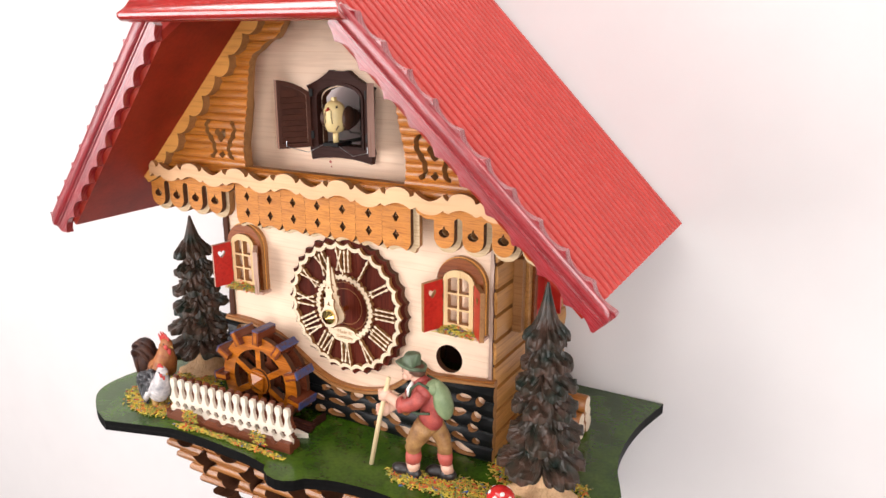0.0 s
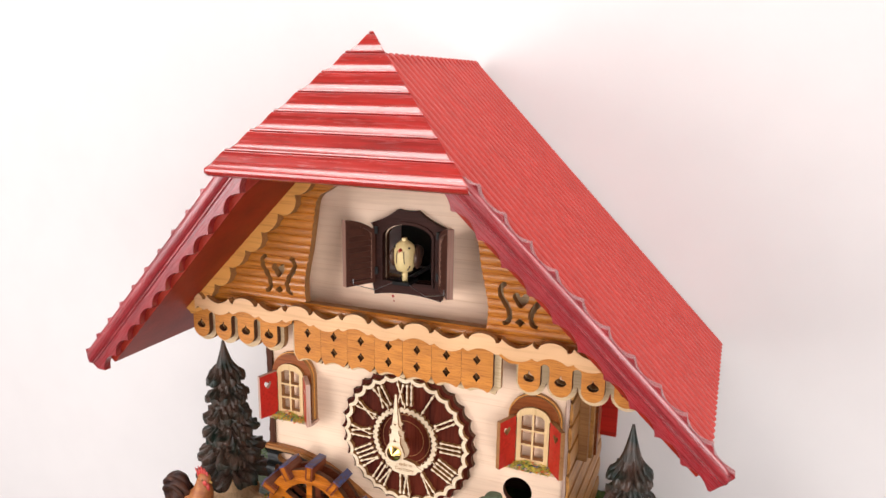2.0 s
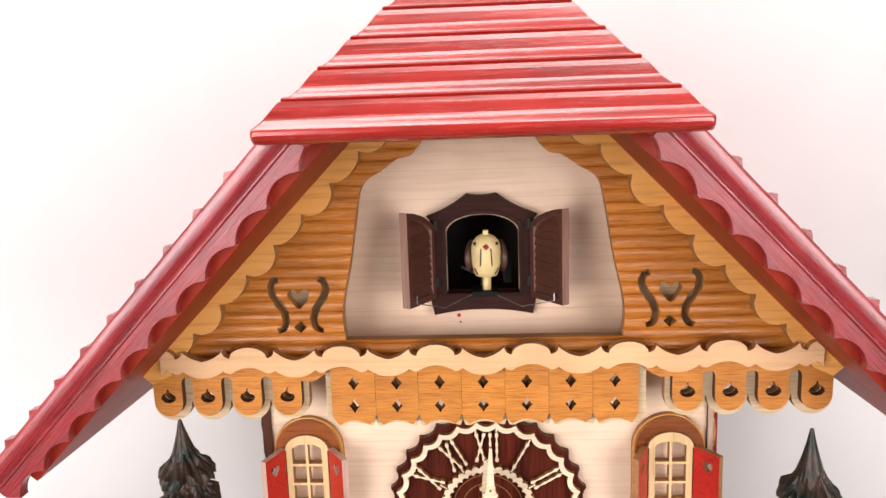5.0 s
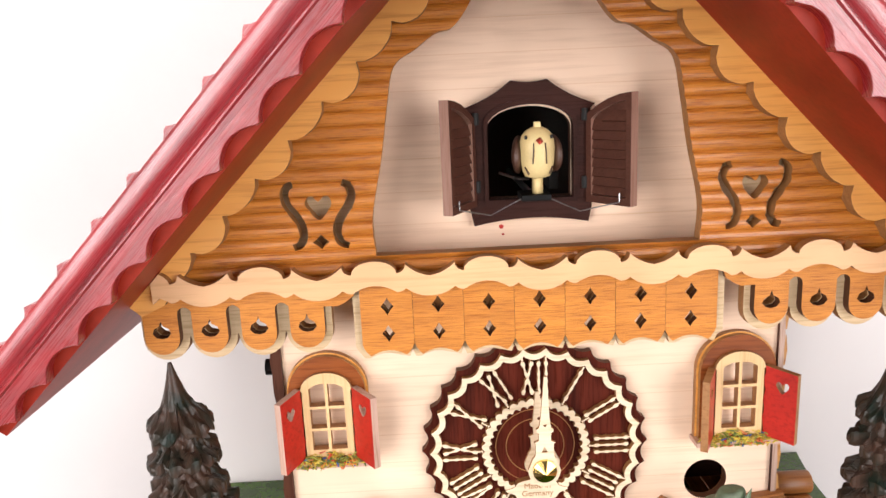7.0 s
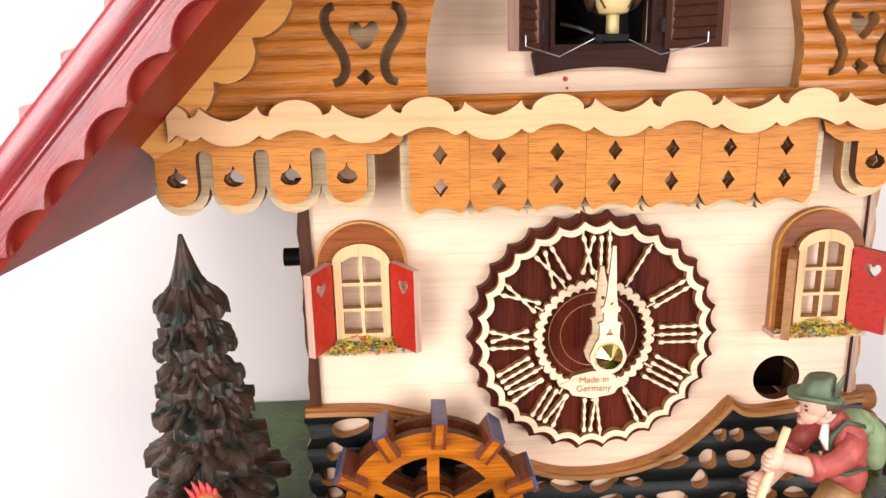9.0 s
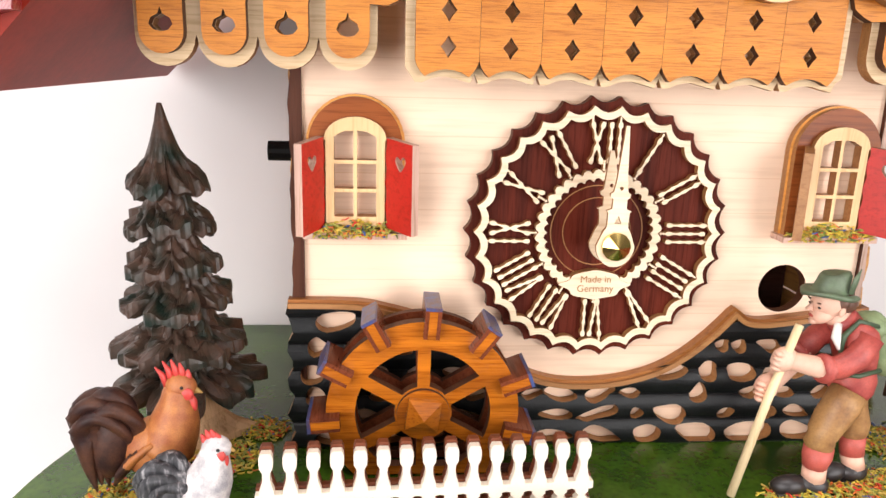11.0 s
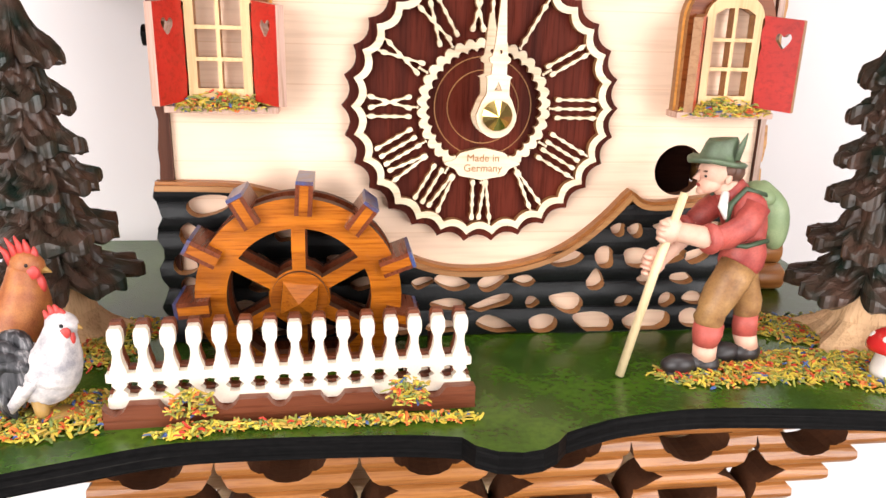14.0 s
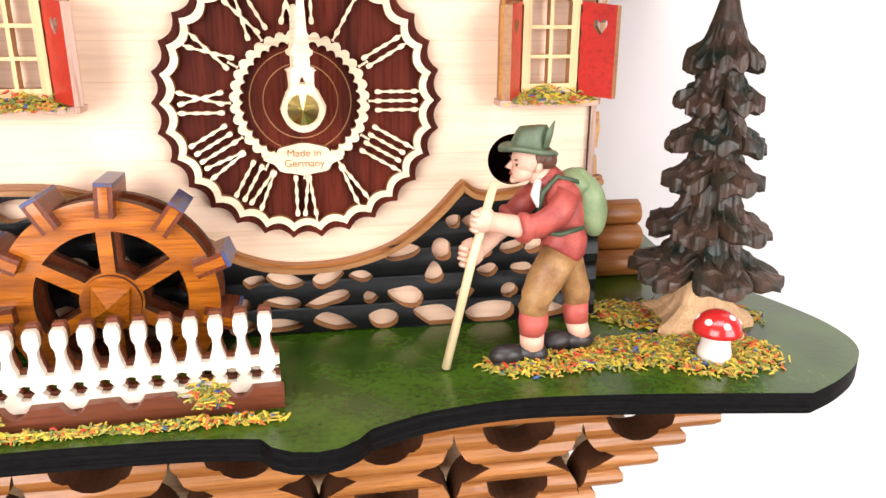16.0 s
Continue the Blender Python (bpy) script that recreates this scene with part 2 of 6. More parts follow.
def front(u, v, w):
    """Panel coordinates to world: u to the right, v up, w the world's y."""
    return (u, w, v)


def area2(p):
    return sum(p[i - 1][0] * p[i][1] - p[i][0] * p[i - 1][1] for i in range(len(p)))


def plate(bm, outer, holes, w0, w1, put=front, rim=1, back=0):
    """A flat board cut to an outline, with holes through it, from w0 (front) to w1; cut edges take material slot rim."""
    loops = [outer if area2(outer) > 0 else outer[::-1]] + [h if area2(h) < 0 else h[::-1] for h in holes]
    flat = [p for l in loops for p in l]
    tris = tessellate_polygon([[Vector((p[0], p[1], 0)) for p in l] for l in loops])
    fr = [bm.verts.new(put(p[0], p[1], w0)) for p in flat]
    bk = [bm.verts.new(put(p[0], p[1], w1)) for p in flat]
    for a, b, c in tris:
        for vs, slot in (((fr[a], fr[b], fr[c]), 0), ((bk[c], bk[b], bk[a]), back)):
            try:
                bm.faces.new(vs).material_index = slot
            except ValueError:
                pass
    i = 0
    for l in loops:
        n = len(l)
        for k in range(n):
            a, b = i + k, i + (k + 1) % n
            try:
                bm.faces.new((fr[a], bk[a], bk[b], fr[b])).material_index = rim
            except ValueError:
                pass
        i += n


def board(name, outer, holes, w0, w1, mats, parent, label="", put=front):
    bm = bmesh.new()
    plate(bm, outer, holes, w0, w1, put)
    return part(name, bm, mats, parent, label)


def arc(cx, cy, r, a0, a1, n, ry=None):
    ry = ry or r
    return [(cx + r * math.cos(math.radians(a0 + (a1 - a0) * i / n)), cy + ry * math.sin(math.radians(a0 + (a1 - a0) * i / n))) for i in range(n + 1)]


def bow(p, q, sag, n=8):
    """Points from p towards q (without q) along a shallow bow; sag to the left of the way is positive."""
    (x0, y0), (x1, y1) = p, q
    dx, dy = x1 - x0, y1 - y0
    L = math.hypot(dx, dy)
    return [(x0 + dx * i / n - dy / L * sag * 4 * (i / n) * (1 - i / n), y0 + dy * i / n + dx / L * sag * 4 * (i / n) * (1 - i / n)) for i in range(n)]


def curve(pts, n=6, closed=False):
    """A smooth line through the points (Catmull-Rom)."""
    P = [Vector(p) for p in pts]
    out = []
    m = len(P)
    for i in range(m if closed else m - 1):
        a, b = P[(i - 1) % m] if closed or i else P[0], P[i]
        c = P[(i + 1) % m]
        d = P[(i + 2) % m] if closed or i + 2 < m else P[-1]
        for k in range(n):
            t = k / n
            out.append(tuple(0.5 * ((2 * b) + (c - a) * t + (2 * a - 5 * b + 4 * c - d) * t * t + (3 * b - a - 3 * c + d) * t ** 3)))
    if not closed:
        out.append(tuple(P[-1]))
    return out


def tube(bm, pts, radii, seg=10, caps=True, mat=0, squash=1.0):
    """A round rod through the points."""
    rings = []
    P = [Vector(p) for p in pts]
    up = Vector((0.13, 0.31, 0.94))
    for i, p in enumerate(P):
        d = (P[min(i + 1, len(P) - 1)] - P[max(i - 1, 0)]).normalized()
        a = d.cross(up)
        if a.length < 0.05:
            a = d.cross(Vector((1, 0, 0)))
        a.normalize()
        b = d.cross(a)
        r = radii[i] if isinstance(radii, (list, tuple)) else radii
        rings.append([bm.verts.new(p + a * r * math.cos(2 * math.pi * k / seg) + b * r * squash * math.sin(2 * math.pi * k / seg)) for k in range(seg)])
    for r0, r1 in zip(rings, rings[1:]):
        for k in range(seg):
            bm.faces.new((r0[k], r0[(k + 1) % seg], r1[(k + 1) % seg], r1[k])).material_index = mat
    if caps:
        bm.faces.new(rings[0]).material_index = mat
        bm.faces.new(rings[-1][::-1]).material_index = mat


def blob(bm, at, r, turn=(0, 0, 0), seg=14, mat=0):
    """A rounded lump with three radii."""
    m = Matrix.Translation(at) @ Euler([radians(a) for a in turn]).to_matrix().to_4x4() @ Matrix.Diagonal((*r, 1))
    g = bmesh.ops.create_uvsphere(bm, u_segments=seg, v_segments=max(6, seg * 2 // 3), radius=1, matrix=m)
    for f in {f for v in g["verts"] for f in v.link_faces}:
        f.material_index, f.smooth = mat, True


def ridged(bm, zs, y_front, depth, pitch, z0):
    """Rounds the front of a flat board into a stack of logs."""
    for z in zs:
        bmesh.ops.bisect_plane(bm, geom=bm.verts[:] + bm.edges[:] + bm.faces[:], plane_co=(0, 0, z), plane_no=(0, 0, 1))
    for v in bm.verts:
        if abs(v.co.y - y_front) < 1e-5:
            f = ((v.co.z - z0) / pitch) % 1.0
            v.co.y = y_front - depth * (math.sin(math.pi * min(1, max(0, f))) ** 0.6)


# ---- room ----
WALL_Y = 0.1085


# grey of the added, unseen walls and floor, dark to cut bounce light
M_ROOM = paint("low_bounce_grey", (0.24, 0.22, 0.21), 0.85, 0.03, 3, gloss=0.2)


def slab(name, b, label, mat=M_WALL):
    bm = bmesh.new()
    box(bm, *b)
    ob = part(name, bm, mat)
    return tagged(ob, label, "wall" if "wall" in name else name, kind="structure")


slab("wall_north", (-2.0, 2.0, WALL_Y, WALL_Y + 0.12, -1.5, 1.3), "plain white painted wall behind the clock")
slab("wall_south", (-2.0, 2.0, -2.62, -2.5, -1.5, 1.3), "unseen grey wall facing the clock, kept dark to cut bounce", M_ROOM)
slab("wall_west", (-2.12, -2.0, -2.62, WALL_Y + 0.12, -1.5, 1.3), "unseen grey side wall, kept dark to cut bounce", M_ROOM)
slab("wall_east", (2.0, 2.12, -2.62, WALL_Y + 0.12, -1.5, 1.3), "unseen grey side wall, kept dark to cut bounce", M_ROOM)
slab("ceiling", (-2.12, 2.12, -2.62, WALL_Y + 0.12, 1.3, 1.4), "unseen plain white ceiling")
slab("floor", (-2.12, 2.12, -2.62, WALL_Y + 0.12, -1.6, -1.5), "unseen grey floor, kept dark to cut bounce", M_ROOM)

# ---- green base board ----
def layered_edge():
    """Blackened plywood edge: thin layers along the board."""
    m, nt, b = nodes_of("blackened_plywood_edge")
    co = nt.nodes.new("ShaderNodeTexCoord").outputs["Object"]
    n = tex(nt, "ShaderNodeTexNoise", co, (10, 10, 900), Scale=1.0, Detail=2.0, Roughness=0.6)
    g = tex(nt, "ShaderNodeTexNoise", co, (400, 400, 900), Scale=1.0, Detail=2.0)
    c = ramp(nt, n.outputs["Fac"], [(0.42, (0.003, 0.0026, 0.0026)), (0.62, (0.005, 0.0045, 0.0045)), (0.74, (0.020, 0.018, 0.016))])
    sp = ramp(nt, g.outputs["Fac"], [(0.35, (0.4, 0.4, 0.4)), (0.6, (1, 1, 1))])
    nt.links.new(mixc(nt, 1.0, c, sp, "MULTIPLY"), b.inputs["Base Color"])
    b.inputs["Roughness"].default_value, b.inputs["Specular IOR Level"].default_value = 0.55, 0.12
    bumped(nt, b, n.outputs["Fac"], 0.0002)
    return m


M_LAYERS = layered_edge()

base = thing("base_board", (0, 0.02, -0.008), "green stained wooden base board with black wavy edge", "base")
right = curve([(0.0143, -0.0704), (0.022, -0.0672), (0.033, -0.0638), (0.056, -0.0615), (0.087, -0.0642), (0.118, -0.0688), (0.1365, -0.0718)], 5)
right += curve([(0.1365, -0.0718), (0.148, -0.0665), (0.160, -0.0585), (0.1695, -0.0480), (0.1730, -0.0360), (0.1720, -0.0210), (0.1655, 0.000), (0.1575, 0.022), (0.1545, 0.045), (0.1560, 0.075), (0.1625, 0.1075)], 5)[1:]
left = curve([(-0.0128, -0.0705), (-0.022, -0.0688), (-0.036, -0.0676), (-0.065, -0.0668), (-0.086, -0.0678), (-0.105, -0.0730), (-0.1320, -0.0812)], 5)
left += curve([(-0.1320, -0.0812), (-0.144, -0.0765), (-0.157, -0.0690), (-0.1690, -0.0580), (-0.1740, -0.0440), (-0.1725, -0.0240), (-0.1660, 0.000), (-0.1575, 0.022), (-0.1545, 0.045), (-0.1560, 0.075), (-0.1625, 0.1075)], 5)[1:]
bump_mid = [(-0.0100, -0.0745), (-0.0050, -0.0775), (0.0010, -0.0785), (0.0065, -0.0775), (0.0110, -0.0745)]
outline = left[::-1] + bump_mid + right
board("board", outline, [], 0.0, -0.0064, (M_GREEN, M_LAYERS), base, put=lambda u, v, w: (u, v, w))

# ---- chalet body ----
chalet = thing("chalet_clock_case", (0, 0.03, 0.0), "pale wooden chalet cuckoo clock case with amber gable", "clock")
FY = -0.005          # face of the front board
HX = 0.092           # half width of the house
RIDGE, EAVE_X, EAVE_Z = 0.2905, 0.1655, 0.1222
SLOPE = (RIDGE - EAVE_Z) / EAVE_X


def roof_z(x):
    return RIDGE - SLOPE * abs(x)


M_CORNER = wood("rough_brown_corner", (0.090, 0.028, 0.013), (0.028, 0.009, 0.006), "z", 1.2, 0.55, 0.0002, 0.8, 0.2)

# the right strip's paler colour holds the glare that falls on it
M_CORNER_LIT = wood("glare_paled_corner", (0.54, 0.38, 0.31), (0.30, 0.17, 0.12), "z", 1.2, 0.5, 0.0001, 0.7, 0.3)

# front board, with the bird's opening and the round sound hole
top_x = 0.130
gable = [(-HX, 0.0), (HX, 0.0), (HX, 0.142), (top_x, 0.142), (top_x, roof_z(top_x) - 0.009), (0, RIDGE - 0.009), (-top_x, roof_z(top_x) - 0.009), (-top_x, 0.142), (-HX, 0.142)]
bird_hole = [(-0.0140, 0.1690), (0.0150, 0.1690), (0.0150, 0.1935)] + arc(0.0005, 0.1930, 0.0145, 0, 180, 12, 0.0075)[1:-1] + [(-0.0140, 0.1935)]
sound_hole = arc(0.0668, 0.0550, 0.0083, 0, 360, 32)[:-1]
board("front_board", gable, [bird_hole, sound_hole], FY, FY + 0.004, (M_FRONT, M_BURNT), chalet, "pale lime wood front board")

# side walls of grooved planks
for s in (-1, 1):
    n = 9
    prof = []
    for i in range(n):
        z0, z1 = 0.0 + 0.128 * i / n, 0.128 * (i + 1) / n
        prof += [(0.0, z0 + 0.0004), (0.0028, z0 + 0.0012), (0.0034, (z0 + z1) / 2), (0.0028, z1 - 0.0012), (0.0, z1 - 0.0004)]
    wall = new("side_wall")
    hang(wall, chalet)
    for i in range(n):
        bm = bmesh.new()
        plate(bm, [(-0.0002, prof[5 * i][1])] + prof[5 * i:5 * i + 5] + [(-0.0002, prof[5 * i + 4][1])], [], FY - 0.0005, 0.104, put=lambda u, v, w: (s * (HX + 0.0003 + u), w, v), rim=0)
        pl = part("plank", bm, M_PLANK)
        pl.parent = wall
    wall.matrix_parent_inverse = Matrix.Translation(chalet.location).inverted()
    bm = bmesh.new()
    edge = [(0.0, 0.001), (0.0, 0.130)] + [(0.0037 + 0.0003 * math.sin(i * 2.1) + 0.0003 * math.sin(i * 5.3), 0.130 - i * 0.129 / 30) for i in range(31)]
    thin = 1.0 if s < 0 else 0.55
    plate(bm, [(s * (HX - 0.0002 + u * thin), v) for u, v in edge], [], FY - 0.0018, FY + 0.001)
    part("corner_strip", bm, (M_CORNER, M_BURNT) if s < 0 else (M_CORNER_LIT, M_CORNER), chalet, "rough bark-like corner strip")
bm = bmesh.new()
box(bm, -HX + 0.004, HX - 0.004, 0.100, 0.104, 0.0, 0.140)
part("back_board", bm, M_PLY, chalet)
# near-black sheet added behind the bird's opening to darken the inside
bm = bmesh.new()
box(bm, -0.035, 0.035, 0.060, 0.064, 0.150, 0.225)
part("dark_inner_sheet", bm, M_DARK, chalet)
bm = bmesh.new()
box(bm, 0.045, 0.088, 0.030, 0.033, 0.035, 0.080)
part("sound_baffle", bm, M_WALNUT, chalet)
bm = bmesh.new()
tube(bm, [(-HX - 0.002, 0.0410, 0.0925), (-HX - 0.0170, 0.0410, 0.0925)], 0.0036, 14)
part("side_knob", bm, M_BLACKEDGE, chalet, "black side knob")

# amber gable panel: two grooved halves joined by a low strip
GY = -0.0262
inner = curve([(0.0530, 0.1555), (0.0535, 0.168), (0.0495, 0.187), (0.0468, 0.203), (0.0440, 0.2150), (0.0370, 0.2200), (0.0305, 0.2245), (0.0250, 0.2262), (0.0190, 0.2345), (0.0170, 0.2450)], 5)
outer_r = [(0.1355, 0.1450), (0.1355, roof_z(0.1355) - 0.007), (0.0400, roof_z(0.0400) - 0.007)]
halfr = outer_r + [(0.0170, 0.2450)] + inner[::-1][1:]


def mirror(p):
    return [(-x, y) for x, y in p[::-1]]


heart = curve([(0, -0.0042), (-0.0026, -0.0018), (-0.0042, 0.0008), (-0.0036, 0.0030), (-0.0018, 0.0034), (0, 0.0018), (0.0018, 0.0034), (0.0036, 0.0030), (0.0042, 0.0008), (0.0026, -0.0018)], 3, True)
diamond = [(0, -0.0029), (0.0009, -0.0014), (0.0021, 0.0), (0.0009, 0.0014), (0, 0.0029), (-0.0009, 0.0014), (-0.0021, 0.0), (-0.0009, -0.0014)]


def scroll(side):
    """An S-shaped slot beside the heart."""
    mid = curve([(0.0078, 0.0076), (0.0098, 0.0066), (0.0107, 0.0038), (0.0097, 0.0004), (0.0073, -0.0030), (0.0057, -0.0064), (0.0055, -0.0096), (0.0068, -0.0122), (0.0090, -0.0130)], 4)
    wid = [0.0009 + 0.0006 * math.sin(math.pi * (0.12 + 0.76 * i / (len(mid) - 1))) for i in range(len(mid))]
    a, b = [], []
    for i, p in enumerate(mid):
        q, r = mid[min(i + 1, len(mid) - 1)], mid[max(i - 1, 0)]
        dx, dy = q[0] - r[0], q[1] - r[1]
        L = math.hypot(dx, dy)
        a.append((p[0] - dy / L * wid[i], p[1] + dx / L * wid[i]))
        b.append((p[0] + dy / L * wid[i], p[1] - dx / L * wid[i]))
    return [(side * x, y) for x, y in a + b[::-1]]


def shifted(p, x, y):
    return [(a + x, b + y) for a, b in p]


holes = []
for sx in (-1, 1):
    cx = sx * 0.0705
    holes += [shifted(heart, cx, 0.1725), shifted([(x * 1.25, y * 0.85) for x, y in diamond], cx, 0.1610), shifted(scroll(-1), cx, 0.1725), shifted(scroll(1), cx, 0.1725)]
gp = halfr + mirror(halfr)
bm = bmesh.new()
plate(bm, gp, holes, GY, GY + 0.0042)
ridged(bm, [0.1450 + 0.0044 * (i + k) for i in range(23) for k in (0.0, 0.08, 0.25, 0.5, 0.75, 0.92)], GY, 0.0012, 0.0044, 0.1450)
part("gable_panel", bm, (M_REED, M_SCORCH), chalet, "amber stained gable panel with cut hearts and scrolls")
# backing of pale board behind the fretwork hearts
for sx in (-1, 1):
    bk = [(sx * u, v) for u, v in [(0.0560, 0.147), (0.125, 0.147), (0.125, 0.158), (0.060, roof_z(0.060) - 0.010), (0.0530, 0.225), (0.0520, 0.19), (0.0565, 0.168)]]
    board("gable_backing", bk, [], GY + 0.0058, GY + 0.0085, (M_PLY, M_SCORCH), chalet)

# honey trim under both slopes, with bulging lobes
for sx in (-1, 1):
    p0, p1 = Vector((0.1354, 0.1485)), Vector((0.0250, 0.2586))
    d = (p1 - p0).normalized()
    nrm = Vector((-d.y, d.x))
    if nrm.y > 0:
        nrm = -nrm
    L, lobe, lead = (p1 - p0).length, 0.0159, 0.0099
    pts = [tuple(p0), tuple(p1)]
    k = int((L - lead) / lobe)
    inn = [(0.1336, 0.1445), (0.1290, 0.1404), (0.1215, 0.1438), (0.1190, 0.1470)]
    for i in range(k):
        for j in range(8):
            f = j / 8
            w = 0.0084 + (0.0052 if i % 2 else 0.0034) * math.sin(math.pi * f) ** 0.6
            inn.append(tuple(p0 + d * (lead + lobe * (i + f)) + nrm * w))
    inn.append(tuple(p0 + d * (lead + lobe * k) + nrm * 0.0080))
    tr = pts + inn[::-1]
    board("slope_trim", [(sx * x, y) for x, y in tr], [], GY - 0.0062, GY - 0.0002, (M_TRIM, M_SCORCH), chalet, "orange honey lobed trim")

# balcony panel of seven boards, each with two diamonds
BY = -0.0306
balcony = new("balcony_panel")
hang(balcony, chalet)
tagged(balcony, "amber balcony panel with cut diamonds")
PW = 0.01667
for i in range(7):
    cx = (i - 3) * PW - 0.0004
    l, r = cx - PW / 2 + 0.00005, cx + PW / 2 - 0.00005
    if i == 0:
        l -= 0.0005
    if i == 6:
        r += 0.0005
    out = [(r, 0.1262), (r, 0.1475), (l, 0.1475), (l, 0.1262), (l + 0.0006, 0.1247), (l + 0.0016, 0.1232)] + bow((l + 0.0026, 0.1222), (r - 0.0026, 0.1222), 0.0019, 6) + [(r - 0.0026, 0.1222), (r - 0.0016, 0.1232), (r - 0.0006, 0.1247)]
    bm = bmesh.new()
    plate(bm, out, [shifted(diamond, cx, 0.1392), shifted(diamond, cx, 0.1299)], BY, BY + 0.0028)
    o = part("balcony_board", bm, (M_AMBER, M_BURNT))
    o.parent = balcony
pl = [(0.0618, 0.1245), (0.0618, 0.1485), (-0.0618, 0.1485), (-0.0618, 0.1245)]
for i in range(7):
    a, b = -0.0600 + i * 0.01714, -0.0600 + (i + 1) * 0.01714
    pl += [(a + 0.001, 0.1205)] + bow((a + 0.0028, 0.1204), (b - 0.0028, 0.1204), 0.0017, 5) + [(b - 0.0010, 0.1205), (b, 0.1230)]
bm = bmesh.new()
dh = [shifted([(x * 1.0, y * 1.0) for x, y in diamond], (i - 3) * PW - 0.0004, z) for i in range(7) for z in (0.1392, 0.1299)]
plate(bm, pl, dh, BY + 0.0030, BY + 0.0060)
o = part("backing_board", bm, (M_PLY, M_SCORCH))
o.parent = balcony
balcony.matrix_parent_inverse = Matrix.Translation(chalet.location).inverted()

# hanging drops beside the balcony
drop_hole = [(0, 0.0032), (0.0006, 0.0014), (0.0024, 0.0004), (0.0030, -0.0012), (0.0018, -0.0026), (0, -0.0030), (-0.0018, -0.0026), (-0.0030, -0.0012), (-0.0024, 0.0004), (-0.0006, 0.0014)]


def comb(grow, sx):
    xs = [-0.1246 + 0.0159 * i for i in range(4)]
    hw = 0.0057 + grow
    p = [(-0.1312, 0.1470)]
    for x in xs:
        p += [(x - hw, 0.1425 if x == xs[0] else 0.1300 if grow else 0.1408)] + arc(x, 0.1318 - grow * 0.6, hw, 180, 360, 12)
        gap = 0.0159 - 2 * hw
        if x != xs[-1] and grow:
            p += [(x + hw, 0.1300), (x + 0.0159 / 2, 0.1312)]
        elif x != xs[-1]:
            p += [(x + hw, 0.1395)] + arc(x + 0.0159 / 2, 0.1398, gap / 2, 180, 0, 6)[1:-1]
        else:
            p += [(x + hw, 0.1400)]
    p += [(-0.0665, 0.1398), (-0.0640, 0.1410), (-0.0612, 0.1430), (-0.0600, 0.1470)]
    return [(sx * x, y) for x, y in p], [[(sx * (x + u), 0.1346 + v) for u, v in drop_hole] for x in xs]


for sx in (-1, 1):
    fr = new("drop_fringe")
    hang(fr, chalet)
    tagged(fr, "amber hanging fringe of rounded drops")
    o, h = comb(0.0, sx)
    bm = bmesh.new()
    plate(bm, o, h, -0.0296, -0.0262)
    part("fringe_face", bm, (M_AMBER, M_BURNT)).parent = fr
    o, h = comb(0.0020, sx)
    bm = bmesh.new()
    plate(bm, o, h, -0.0258, -0.0215)
    part("fringe_backing", bm, (M_PLY, M_SCORCH)).parent = fr
    fr.matrix_parent_inverse = Matrix.Translation(chalet.location).inverted()

# scalloped honey strip across the gable
PER = 0.0358
top, bot = [], []
for i in range(-4, 4):
    c0 = i * PER                    # middle of a dip
    c1 = c0 + PER / 2               # middle of a bump
    a, b, e = c0 + 0.0078, c1 - 0.0072, c0 + PER
    top += bow((c0, 0.1502), (a, 0.1541), -0.0007, 5) + bow((a, 0.1541), (b, 0.1514), -0.0008, 4) + arc(c1, 0.1514, 0.0072, 180, 0, 10, 0.0042)[:-1] + bow((c1 + 0.0072, 0.1514), (e - 0.0078, 0.1541), -0.0008, 4) + bow((e - 0.0078, 0.1541), (e, 0.1502), -0.0007, 5)
    bot += bow((c0, 0.1436), (a, 0.1464), -0.0008, 5) + bow((a, 0.1464), (b, 0.1452), -0.0003, 3) + bow((b, 0.1452), (c1 + 0.0072, 0.1452), 0.0024, 8) + bow((c1 + 0.0072, 0.1452), (e - 0.0078, 0.1464), -0.0003, 3) + bow((e - 0.0078, 0.1464), (e, 0.1436), -0.0008, 5)
top = [q for q in top if abs(q[0]) < 0.1225]
bot = [q for q in bot if abs(q[0]) < 0.1225]
board("scalloped_strip", bot + [(0.1240, 0.1450), (0.1240, 0.1520)] + top[::-1] + [(-0.1240, 0.1520), (-0.1240, 0.1450)], [], -0.0352, -0.0312, (M_HONEY, M_SCORCH), chalet, "honey coloured scalloped strip")
bm = bmesh.new()
box(bm, -0.134, 0.134, -0.0215, FY, 0.1425, 0.1465)
part("gable_floor", bm, M_PLY, chalet)

# two small splashes of red paint under the bird's window
for px, pz, pr in ((-0.0098, 0.1588, 0.0009), (-0.0092, 0.1560, 0.0005)):
    bm = bmesh.new()
    blob(bm, (px, FY - 0.0001, pz), (pr, 0.00012, pr * 0.9), (0, 20, 0), 10)
    part("paint_speck", bm, M_SHUT, chalet, "small red paint speck")

# ---- roof ----
roof = thing("red_roof", (0, 0.02, 0.12), "red lacquered ribbed chalet roof with scalloped verge boards", "roof")
RY0, RY1, LEAN = -0.0640, 0.0995, 0.125


def roof_front(z):
    """The front edges of both slopes lean outwards towards the hip."""
    return RY0 - LEAN * (z - EAVE_Z)


